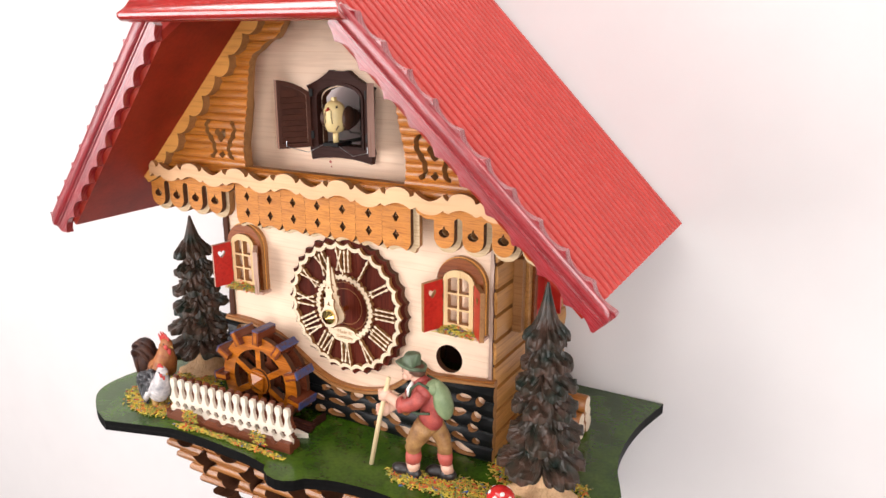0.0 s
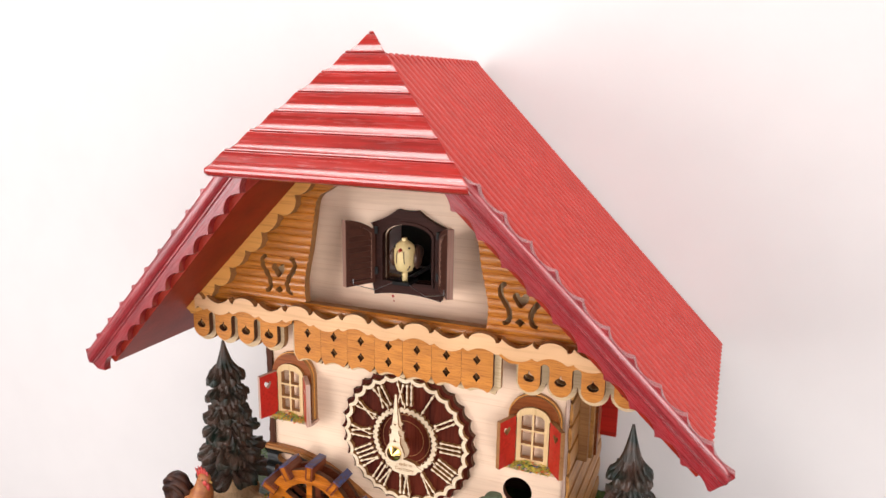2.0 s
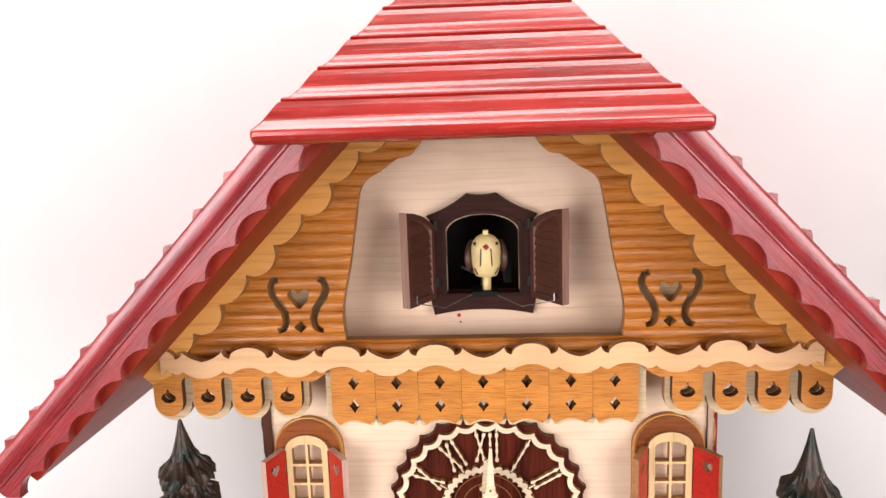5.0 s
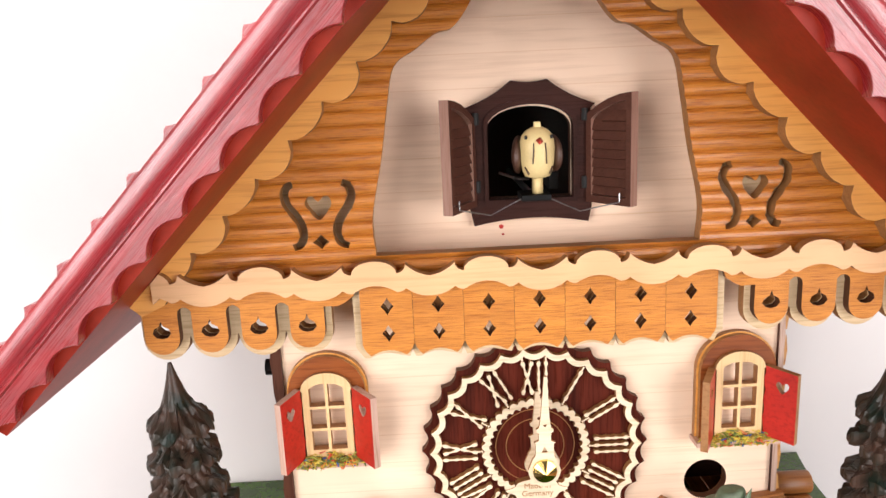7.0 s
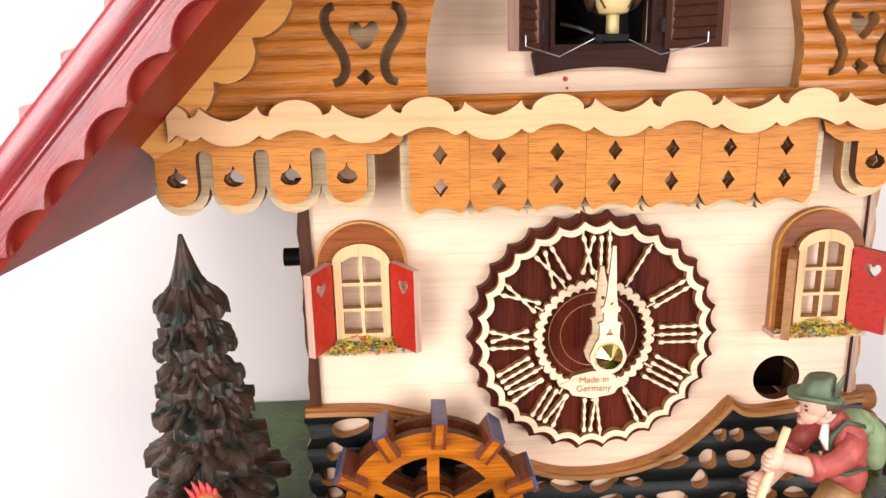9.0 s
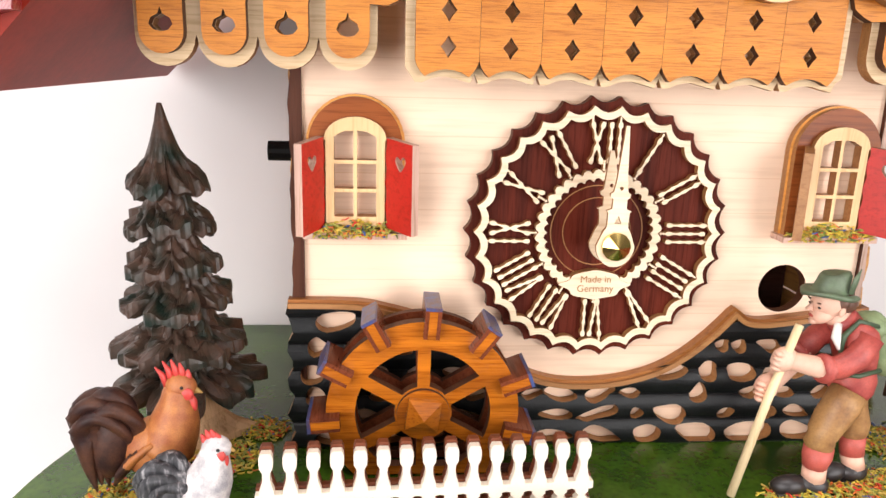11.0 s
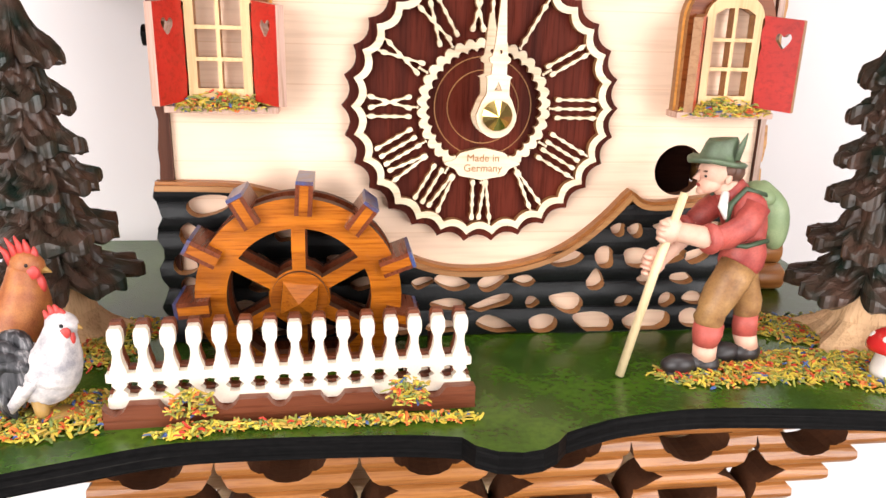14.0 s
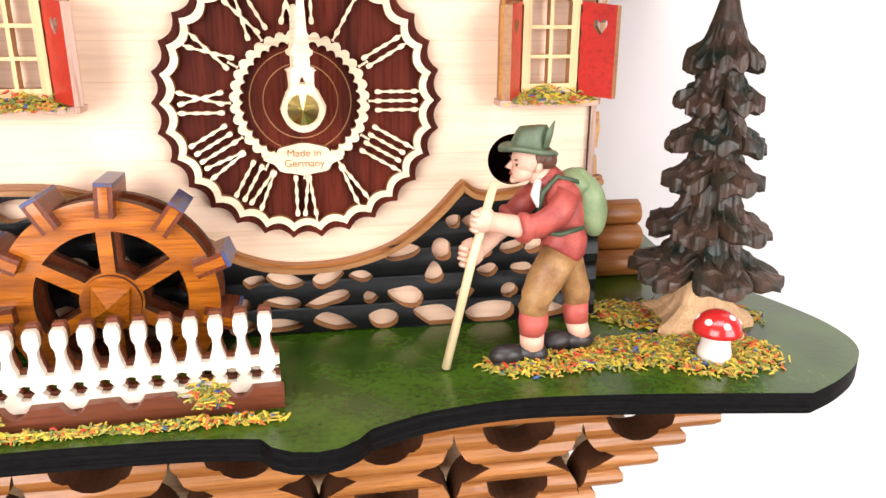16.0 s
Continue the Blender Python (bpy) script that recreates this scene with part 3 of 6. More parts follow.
for sx in (-1, 1):
    bm = bmesh.new()
    n = 27
    front_most = roof_front(roof_z(0.060))
    wv = (RY1 - front_most) / n
    ys = []
    for i in range(n):
        y0 = front_most + wv * i
        ys += [(y0, -0.0046), (y0 + wv * 0.20, -0.0044), (y0 + wv * 0.31, -0.0006), (y0 + wv * 0.38, 0.0), (y0 + wv * 0.7, 0.0), (y0 + wv * 0.86, -0.0003), (y0 + wv - 0.00005, -0.0028)]
    nx, nz = SLOPE / math.hypot(1, SLOPE), 1 / math.hypot(1, SLOPE)
    rows = []
    steps = [(x, roof_z(x), -0.0420 + (front_most + 0.0420) * x / 0.0600 if x < 0.0600 else roof_front(roof_z(x))) for x in (0.0, 0.015, 0.030, 0.045, 0.060, 0.095, 0.130, EAVE_X)]
    for x, z, yf in steps:
        rows.append([bm.verts.new((sx * (x + nx * h), max(y, yf), z + nz * h)) for y, h in ys])
    for r0, r1 in zip(rows, rows[1:]):
        for a in range(len(ys) - 1):
            bm.faces.new((r0[a], r0[a + 1], r1[a + 1], r1[a]))
    front_row = [r[0] for r in rows]
    rows = [rows[0], rows[-1]]
    th = 0.0084
    ends = [bm.verts.new((sx * (x - nx * th if x else 0.0), RY1, z - (nz * th if x else th / nz))) for x, z, yf in steps]
    nose = [bm.verts.new((sx * (x - nx * th if x else 0.0), yf + 0.0005, z - (nz * th if x else th / nz))) for x, z, yf in steps]
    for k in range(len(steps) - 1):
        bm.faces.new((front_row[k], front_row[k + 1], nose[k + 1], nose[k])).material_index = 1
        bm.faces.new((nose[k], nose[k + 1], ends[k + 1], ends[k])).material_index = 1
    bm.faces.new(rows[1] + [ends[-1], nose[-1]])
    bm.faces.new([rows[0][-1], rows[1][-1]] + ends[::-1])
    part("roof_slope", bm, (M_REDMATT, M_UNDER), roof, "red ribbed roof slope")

    # verge board: waved along both edges, with two grooves down its middle
    d = Vector((EAVE_X, EAVE_Z - RIDGE)).normalized()
    nn = Vector((nx, nz))
    A = Vector((0.0545, roof_z(0.0545)))
    tail = 0.1725 if sx < 0 else 0.1703
    L = (Vector((tail, roof_z(tail))) - A).length
    per = 0.0158
    def up_edge(s):
        f = ((s - 0.0227) / per) % 1
        return 0.0088 - 0.0034 * abs(math.sin(math.pi * f)) ** 0.7
    def lo_edge(s):
        f = ((s - 0.0227) / per) % 1
        return -0.0088 + 0.0037 * abs(math.sin(math.pi * f)) ** 0.7
    N = 150
    bm = bmesh.new()
    uvs = bm.loops.layers.uv.new("along")
    spot = {}
    cols = []
    for i in range(N + 1):
        s = L * i / N
        end = max(0.0, (s - (L - 0.007)) / 0.007)
        e = math.sqrt(max(0.0, 1 - end * end)) if end > 0 else 1.0
        mid = 0.0005
        hi, lo = mid + (up_edge(s) - mid) * (0.70 + 0.30 * e), mid + (lo_edge(s) - mid) * (0.80 + 0.20 * e)
        col = []
        sh = 0.35 + 0.65 * e
        prof = [(hi, 0.0), (hi, -0.0042), (hi - 0.0002, -0.0044)]
        prof += [(mid + (0.0029 + 0.0032 * math.cos(math.pi * k / 12)) * sh, -0.0044 - 0.0014 * math.sin(math.pi * k / 12)) for k in range(13)]
        prof += [(mid - 0.0009 * sh, -0.0051), (mid - 0.0014 * sh, -0.0051), (mid - 0.0019 * sh, -0.0045), (lo + 0.0002, -0.0044), (lo, -0.0042), (lo, 0.0)]
        for t, w in prof:
            q = A + d * s + nn * t
            col.append(bm.verts.new((sx * q.x, roof_front(q.y) + w, q.y)))
            spot[col[-1]] = (s + (0.5 if sx > 0 else 0.0), t - w)
        cols.append(col)
    for c0, c1 in zip(cols, cols[1:]):
        for k in range(len(c0)):
            bm.faces.new((c0[k], c0[(k + 1) % len(c0)], c1[(k + 1) % len(c0)], c1[k])).smooth = 3 <= k < 15
    bm.faces.new(cols[0])
    bm.faces.new(cols[-1][::-1])
    for f in bm.faces:
        for lp in f.loops:
            lp[uvs].uv = spot[lp.vert]
    part("verge_board", bm, M_RED, roof, "glossy red scalloped verge board")

# hipped front of seven rounded ribs
hip = new("hip_front")
hang(hip, roof)
tagged(hip, "glossy red ribbed hip with pale glare on its ribs")
HA, HB = Vector((0, -0.0480, 0.2985)), Vector((0, -0.0918, 0.2362))
hd = (HB - HA)
hl = hd.length
hd.normalize()
hn = Vector((0, hd.z, -hd.y))
if hn.y > 0:
    hn = -hn
HW, HIP_X = 0.0638, 0.0008
NR = 7
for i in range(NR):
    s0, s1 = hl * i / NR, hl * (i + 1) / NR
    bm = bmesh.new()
    # each rib is shaped so its flat band mirrors the ceiling panel as glare
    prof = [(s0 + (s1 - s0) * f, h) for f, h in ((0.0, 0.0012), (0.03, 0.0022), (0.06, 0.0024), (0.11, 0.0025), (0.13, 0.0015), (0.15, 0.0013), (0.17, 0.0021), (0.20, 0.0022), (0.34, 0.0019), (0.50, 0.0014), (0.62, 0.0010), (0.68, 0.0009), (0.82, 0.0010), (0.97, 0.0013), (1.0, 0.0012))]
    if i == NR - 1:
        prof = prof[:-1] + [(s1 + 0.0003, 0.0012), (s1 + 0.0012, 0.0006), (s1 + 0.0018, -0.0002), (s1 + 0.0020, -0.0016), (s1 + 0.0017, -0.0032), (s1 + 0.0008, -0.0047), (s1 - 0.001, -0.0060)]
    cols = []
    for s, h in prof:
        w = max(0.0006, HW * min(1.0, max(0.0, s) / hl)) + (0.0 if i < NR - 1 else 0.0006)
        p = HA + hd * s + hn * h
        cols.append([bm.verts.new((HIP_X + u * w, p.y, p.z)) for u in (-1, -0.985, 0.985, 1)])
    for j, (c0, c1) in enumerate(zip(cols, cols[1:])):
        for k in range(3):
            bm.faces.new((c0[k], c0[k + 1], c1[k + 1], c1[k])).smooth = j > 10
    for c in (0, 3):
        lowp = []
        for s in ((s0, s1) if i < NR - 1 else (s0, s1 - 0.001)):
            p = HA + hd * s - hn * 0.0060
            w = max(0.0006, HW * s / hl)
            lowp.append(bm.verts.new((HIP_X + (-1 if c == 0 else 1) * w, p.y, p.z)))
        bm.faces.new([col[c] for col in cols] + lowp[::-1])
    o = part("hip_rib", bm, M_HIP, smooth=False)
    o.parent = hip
bm = bmesh.new()
pts = [HA - hn * 0.0062, HB - hn * 0.0062]
vs = [bm.verts.new(v) for v in (pts[0], pts[1] + Vector((HIP_X - HW, 0, 0)), pts[1] + Vector((HIP_X + HW, 0, 0)))]
bm.faces.new(vs)
r = bmesh.ops.extrude_face_region(bm, geom=list(bm.faces))
bmesh.ops.translate(bm, verts=[g for g in r["geom"] if isinstance(g, bmesh.types.BMVert)], vec=hn * 0.0058)
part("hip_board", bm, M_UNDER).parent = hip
hip.matrix_parent_inverse = Matrix.Translation(roof.location).inverted()

# ---- more materials ----
M_CREAM = wood("cream_window_wood", (0.78, 0.55, 0.29), (0.64, 0.40, 0.17), "z", 0.8, 0.5, 0.00003, 0.35, 0.3)
M_SHEDGE = wood("light_brown_shutter_edge", (0.36, 0.20, 0.15), (0.20, 0.10, 0.07), "z", 1.2, 0.5, 0.00005, 0.5, 0.3)
M_RAW = wood("raw_pinkish_edge_wood", (0.68, 0.46, 0.37), (0.44, 0.24, 0.18), "z", 1.2, 0.55, 0.00006, 0.6, 0.3)
M_TRIMB = wood("brown_trim_stripes", (0.44, 0.21, 0.075), (0.20, 0.08, 0.03), "x", 0.8, 0.45, 0.00008, 0.6, 0.4)
M_WHITE = paint("white_fence_paint", (0.79, 0.69, 0.57), 0.42, 0.06, 150)
M_FENCEB = wood("red_brown_fence_wood", (0.18, 0.050, 0.022), (0.075, 0.021, 0.010), "x", 1.0, 0.35, 0.0001, 0.7, 0.4)
M_PADDLE = wood("dark_paddle_wood", (0.20, 0.052, 0.022), (0.06, 0.015, 0.008), "y", 1.2, 0.22, 0.0001, 0.8, 0.3)
M_BLUE = paint("worn_blue_paint", (0.045, 0.085, 0.25), 0.3, 0.4, 420, second=(0.12, 0.05, 0.03))
M_GOLD = paint("polished_brass", (0.90, 0.66, 0.22), 0.14, 0.03, 200, metal=1.0)
M_TREE = paint("dark_stained_carved_tree", (0.085, 0.046, 0.032), 0.34, 0.3, 120, 0.0001, second=(0.010, 0.020, 0.014), gloss=0.35)
M_STUMP = wood("pale_carved_stump", (0.74, 0.48, 0.27), (0.56, 0.32, 0.16), "z", 1.0, 0.6, 0.0001, 0.5, 0.3)
M_BIRDY = paint("pale_yellow_bird_paint", (0.76, 0.58, 0.27), 0.45, 0.06, 200)
M_BIRDB = paint("brown_bird_paint", (0.09, 0.04, 0.025), 0.45, 0.2, 200)
M_BIRDR = paint("red_bird_paint", (0.55, 0.05, 0.03), 0.45, 0.1, 200)
M_WIRE = paint("steel_wire", (0.45, 0.45, 0.46), 0.3, 0.05, 100, metal=1.0)
M_SKIN = paint("painted_skin", (0.72, 0.45, 0.33), 0.5, 0.06, 150, second=(0.66, 0.36, 0.26))
M_SHIRT = paint("painted_red_shirt", (0.48, 0.090, 0.068), 0.5, 0.2, 170, second=(0.27, 0.035, 0.032))
M_PANTS = paint("painted_tan_trousers", (0.44, 0.235, 0.085), 0.5, 0.2, 150, second=(0.22, 0.095, 0.032))
M_HAT = paint("painted_green_felt", (0.12, 0.17, 0.095), 0.5, 0.15, 240, second=(0.08, 0.10, 0.06))
M_PACK = paint("painted_sage_pack", (0.25, 0.31, 0.16), 0.5, 0.12, 220, second=(0.17, 0.23, 0.11))
M_SHOE = paint("painted_dark_boot", (0.030, 0.024, 0.024), 0.42, 0.2, 200)
M_SOCK = paint("painted_red_sock", (0.52, 0.10, 0.075), 0.55, 0.12, 260)
M_HAIR = paint("painted_brown_hair", (0.14, 0.06, 0.035), 0.5, 0.2, 300)
M_STRAP = paint("painted_dark_green_strap", (0.05, 0.08, 0.04), 0.5, 0.1, 200)
M_STAFF = wood("pale_staff_wood", (0.80, 0.63, 0.38), (0.68, 0.48, 0.25), "z", 1.0, 0.5, 0.0, 0.3, 0.3)
M_ROOST = paint("painted_rust_feathers", (0.46, 0.165, 0.045), 0.5, 0.2, 260, 0.0001, second=(0.32, 0.09, 0.03))
M_ROOSTD = paint("painted_dark_tail", (0.026, 0.010, 0.009), 0.5, 0.3, 200, 0.0001, gloss=0.25, second=(0.080, 0.030, 0.016))
M_COMB = paint("painted_red_comb", (0.60, 0.06, 0.05), 0.45, 0.1, 260)
M_HENW = paint("painted_white_feathers", (0.74, 0.68, 0.66), 0.55, 0.15, 260, 0.0002, second=(0.33, 0.31, 0.33))
M_BEAK = paint("painted_beak", (0.45, 0.26, 0.07), 0.5, 0.1, 200)
M_MUSHW = paint("mushroom_white_paint", (0.82, 0.76, 0.70), 0.4, 0.05, 200)
M_MUSHR = paint("mushroom_red_lacquer", (0.56, 0.02, 0.02), 0.2, 0.05, 200, coat=0.5)
M_LOGEND = wood("pale_log_end", (0.84, 0.70, 0.56), (0.70, 0.52, 0.36), "x", 1.0, 0.6, 0.0, 0.4, 0.3)


def streaked_grey():
    """Dark grey feathers brushed with long pale streaks."""
    m, nt, b = nodes_of("streaked_grey_feathers")
    co = nt.nodes.new("ShaderNodeTexCoord").outputs["Object"]
    w = tex(nt, "ShaderNodeTexNoise", co, (700, 500, 70), Scale=1.0, Detail=3.0, Roughness=0.6, Distortion=0.6)
    n = tex(nt, "ShaderNodeTexNoise", co, (160, 160, 110), Scale=1.0, Detail=2.0)
    c = ramp(nt, w.outputs["Fac"], [(0.38, (0.022, 0.022, 0.026)), (0.55, (0.085, 0.083, 0.09)), (0.70, (0.42, 0.40, 0.40))])
    d = ramp(nt, n.outputs["Fac"], [(0.40, (0.35, 0.34, 0.36)), (0.62, (1, 1, 1))])
    nt.links.new(mixc(nt, 1.0, c, d, "MULTIPLY"), b.inputs["Base Color"])
    b.inputs["Roughness"].default_value = 0.5
    bumped(nt, b, w.outputs["Fac"], 0.0002)
    return m


M_HENG = streaked_grey()


def shavings(name, stops):
    """Dyed wood shavings, a colour to each one."""
    m, nt, b = nodes_of(name)
    r = nt.nodes.new("ShaderNodeNewGeometry").outputs["Random Per Island"]
    c = ramp(nt, r, stops)
    nt.nodes["Color Ramp"].color_ramp.interpolation = "CONSTANT"
    nt.links.new(c, b.inputs["Base Color"])
    b.inputs["Roughness"].default_value = 0.6
    return m


M_TURF = shavings("dyed_shavings", [(0.0, (0.62, 0.46, 0.05)), (0.30, (0.30, 0.30, 0.05)), (0.52, (0.50, 0.33, 0.06)), (0.68, (0.14, 0.18, 0.04)), (0.80, (0.66, 0.16, 0.03)), (0.90, (0.55, 0.04, 0.02)), (0.95, (0.06, 0.11, 0.30))])


def spread(bm, spots, count, size=(0.0032, 0.00062), high=0.0024, seed=3):
    """Small flat shavings strewn in heaps; spots are (x, y, z, rx, ry)."""
    rnd = random.Random(seed)
    tot = sum(s[3] * s[4] for s in spots)
    for x, y, z, rx, ry in spots:
        for _ in range(max(8, int(count * rx * ry / tot))):
            a, q = rnd.uniform(0, 6.283), math.sqrt(rnd.random()) * (1.0 + 0.12 * rnd.gauss(0, 1))
            h = rnd.random() ** 1.5 * high * max(0.15, 1 - q * q * 0.8)
            c = Vector((x + rx * q * math.cos(a), y + ry * q * math.sin(a), z + 0.0004 + h))
            l, w = size[0] * rnd.uniform(0.4, 1.0) / 2, size[1] * rnd.uniform(0.6, 1.5) / 2
            m = Euler((rnd.uniform(-0.5, 0.5), rnd.uniform(-0.55, 0.55), rnd.uniform(0, 6.283))).to_matrix()
            t = 0.00018
            bend, side = rnd.uniform(-0.3, 0.5) * l, rnd.uniform(-0.25, 0.25) * l
            v = []
            for sz in (-1, 1):
                for sx, sy, up in ((-1, -0.7, 0), (0, -1, 1), (1, -0.4, 0), (1, 0.4, 0), (0, 1, 1), (-1, 0.7, 0)):
                    v.append(bm.verts.new(c + m @ Vector((sx * l, sy * w + up * side, sz * t + up * bend))))
            for v_ in v:
                v_.co.z = max(v_.co.z, z + 0.00012)
            for f in ((0, 1, 4, 5), (1, 2, 3, 4), (11, 10, 7, 6), (10, 9, 8, 7), (0, 6, 7, 1), (1, 7, 8, 2), (2, 8, 9, 3), (3, 9, 10, 4), (4, 10, 11, 5), (5, 11, 6, 0)):
                bm.faces.new([v[i] for i in f])


def turf(name, spots, count, label, seed, parent=None, **kw):
    bm = bmesh.new()
    spread(bm, spots, count, seed=seed, **kw)
    ob = part(name, bm, M_TURF, parent)
    return tagged(ob, label, "" if parent else "turf", kind="stuff")


# ---- slate stone wall along the foot of the front ----
SY = -0.0082
wall_top = curve([(0.0965, 0.0480), (0.0800, 0.0460), (0.0680, 0.0446), (0.0600, 0.0438), (0.0540, 0.0446), (0.0500, 0.0476)], 4)[:-1] + curve([(0.0500, 0.0478), (0.0425, 0.0395), (0.0335, 0.0318), (0.0240, 0.0265), (0.0120, 0.0232), (-0.0010, 0.0222), (-0.0130, 0.0236), (-0.0260, 0.0288), (-0.0400, 0.0375), (-0.0540, 0.0448), (-0.0660, 0.0484), (-0.0760, 0.0502), (-0.0970, 0.0506)], 5)
lower = [(-0.0966 - 0.0012 * math.sin(i * 1.7), 0.0506 - i * 0.0506 / 16) for i in range(1, 16)]
wall_out = wall_top + lower + [(-0.0966, 0.0004), (0.0962, 0.0004)]


def pebble(cx, cz, w, h, tilt, rnd):
    pts = []
    k = rnd.uniform(-0.35, 0.35)
    for i in range(9):
        a = 2 * math.pi * i / 9
        r = 1 + rnd.uniform(-0.14, 0.12)
        u, v = w / 2 * r * math.cos(a), h / 2 * r * math.sin(a) * (1 + k * math.cos(a))
        c, s = math.cos(radians(tilt)), math.sin(radians(tilt))
        pts.append((cx + u * c - v * s, cz + u * s + v * c))
    return curve(pts, 2, True)


ROWS_OF_STONES = [
    (3.9, [(-82, 15, 5.5), (-66, 12, 5), (-50, 13, 5.5), (-34, 12, 5), (-22, 9, 5), (-9, 13, 5), (7.6, 14, 5.6), (23.6, 10, 7), (40.6, 17, 8), (59.5, 17, 8.4), (78.5, 15, 7)]),
    (11.6, [(-88, 8, 5), (-74, 12, 5.5), (-58, 12, 5), (-40, 12, 5), (-23, 9, 4.5), (-9, 11.5, 4.6), (5.7, 15, 5), (19.2, 5, 4.6), (30.6, 12.5, 7), (50.8, 6, 4.6), (66, 6.5, 5.5), (76, 10, 5), (86, 4.5, 5)]),
    (19.2, [(-89, 7, 7), (-67, 9, 5), (-52, 10, 5), (-36, 8, 4.5), (-17, 8, 4), (-7.4, 11.5, 5.4), (6.3, 11, 5.2), (16.2, 7.5, 4), (40.4, 6, 7.5), (58.2, 7, 5), (70, 9, 4.5), (84, 7, 5.5)]),
    (26.9, [(-90, 7, 7), (-69, 8, 5), (-43, 9, 4), (-56, 7, 5), (30.0, 12, 6), (42.8, 6.5, 8), (54.2, 11, 7), (66.8, 9.5, 4), (75, 9, 5), (86, 6, 6)]),
    (36.2, [(-88, 6, 6.5), (-74, 9, 5), (-60, 6, 6), (46.6, 5, 4.6), (52.5, 5.5, 5), (63, 9, 4.5), (78, 9, 5), (88, 5, 6)]),
    (45.0, [(-82, 14, 6.2)]),
]
rnd = random.Random(11)
pebbles = []
for rz, items in ROWS_OF_STONES:
    for x, w, h in items:
        if math.hypot(x / 1000 - 0.0668, rz / 1000 - 0.0550) < 0.0145:
            continue
        tilt = rnd.uniform(-22, 22) if w > h else rnd.uniform(60, 120)
        if w <= h:
            w, h = h, w
        pebbles.append(pebble(x / 1000, rz / 1000, w / 1000, h / 1000, tilt, rnd))
bm = bmesh.new()
plate(bm, wall_out, pebbles, SY, FY - 0.0003)
ridged(bm, [0.0092 * (i + k) for i in range(6) for k in (0.0, 0.08, 0.2, 0.5, 0.8, 0.92) if 0.0005 < 0.0092 * (i + k) < 0.050], SY, 0.0016, 0.0092, 0.0)
part("stone_wall", bm, (M_SLATE, M_SCORCH), chalet, "slate grey log wall with pale stone shaped openings")

# curved brown moulding of two beads on the wall's top
for w, dy, col in ((0.0004, -0.0028, M_TRIMB), (0.0004, -0.0016, M_LOG)):
    bm = bmesh.new()
    pts = wall_top
    off = 0.0000 if col is M_TRIMB else 0.0011
    up = []
    for i, p in enumerate(pts):
        a, b = pts[max(i - 1, 0)], pts[min(i + 1, len(pts) - 1)]
        dx, dz = b[0] - a[0], b[1] - a[1]
        L = math.hypot(dx, dz)
        up.append((dz / L, -dx / L))
    lo = [(p[0] + n[0] * (off - 0.0012), p[1] + n[1] * (off - 0.0012)) for p, n in zip(pts, up)]
    hi = [(p[0] + n[0] * (off + w), p[1] + n[1] * (off + w)) for p, n in zip(pts, up)]
    plate(bm, lo + hi[::-1], [], SY + dy + 0.001, FY - 0.0002, rim=0)
    part("wall_moulding", bm, col, chalet)

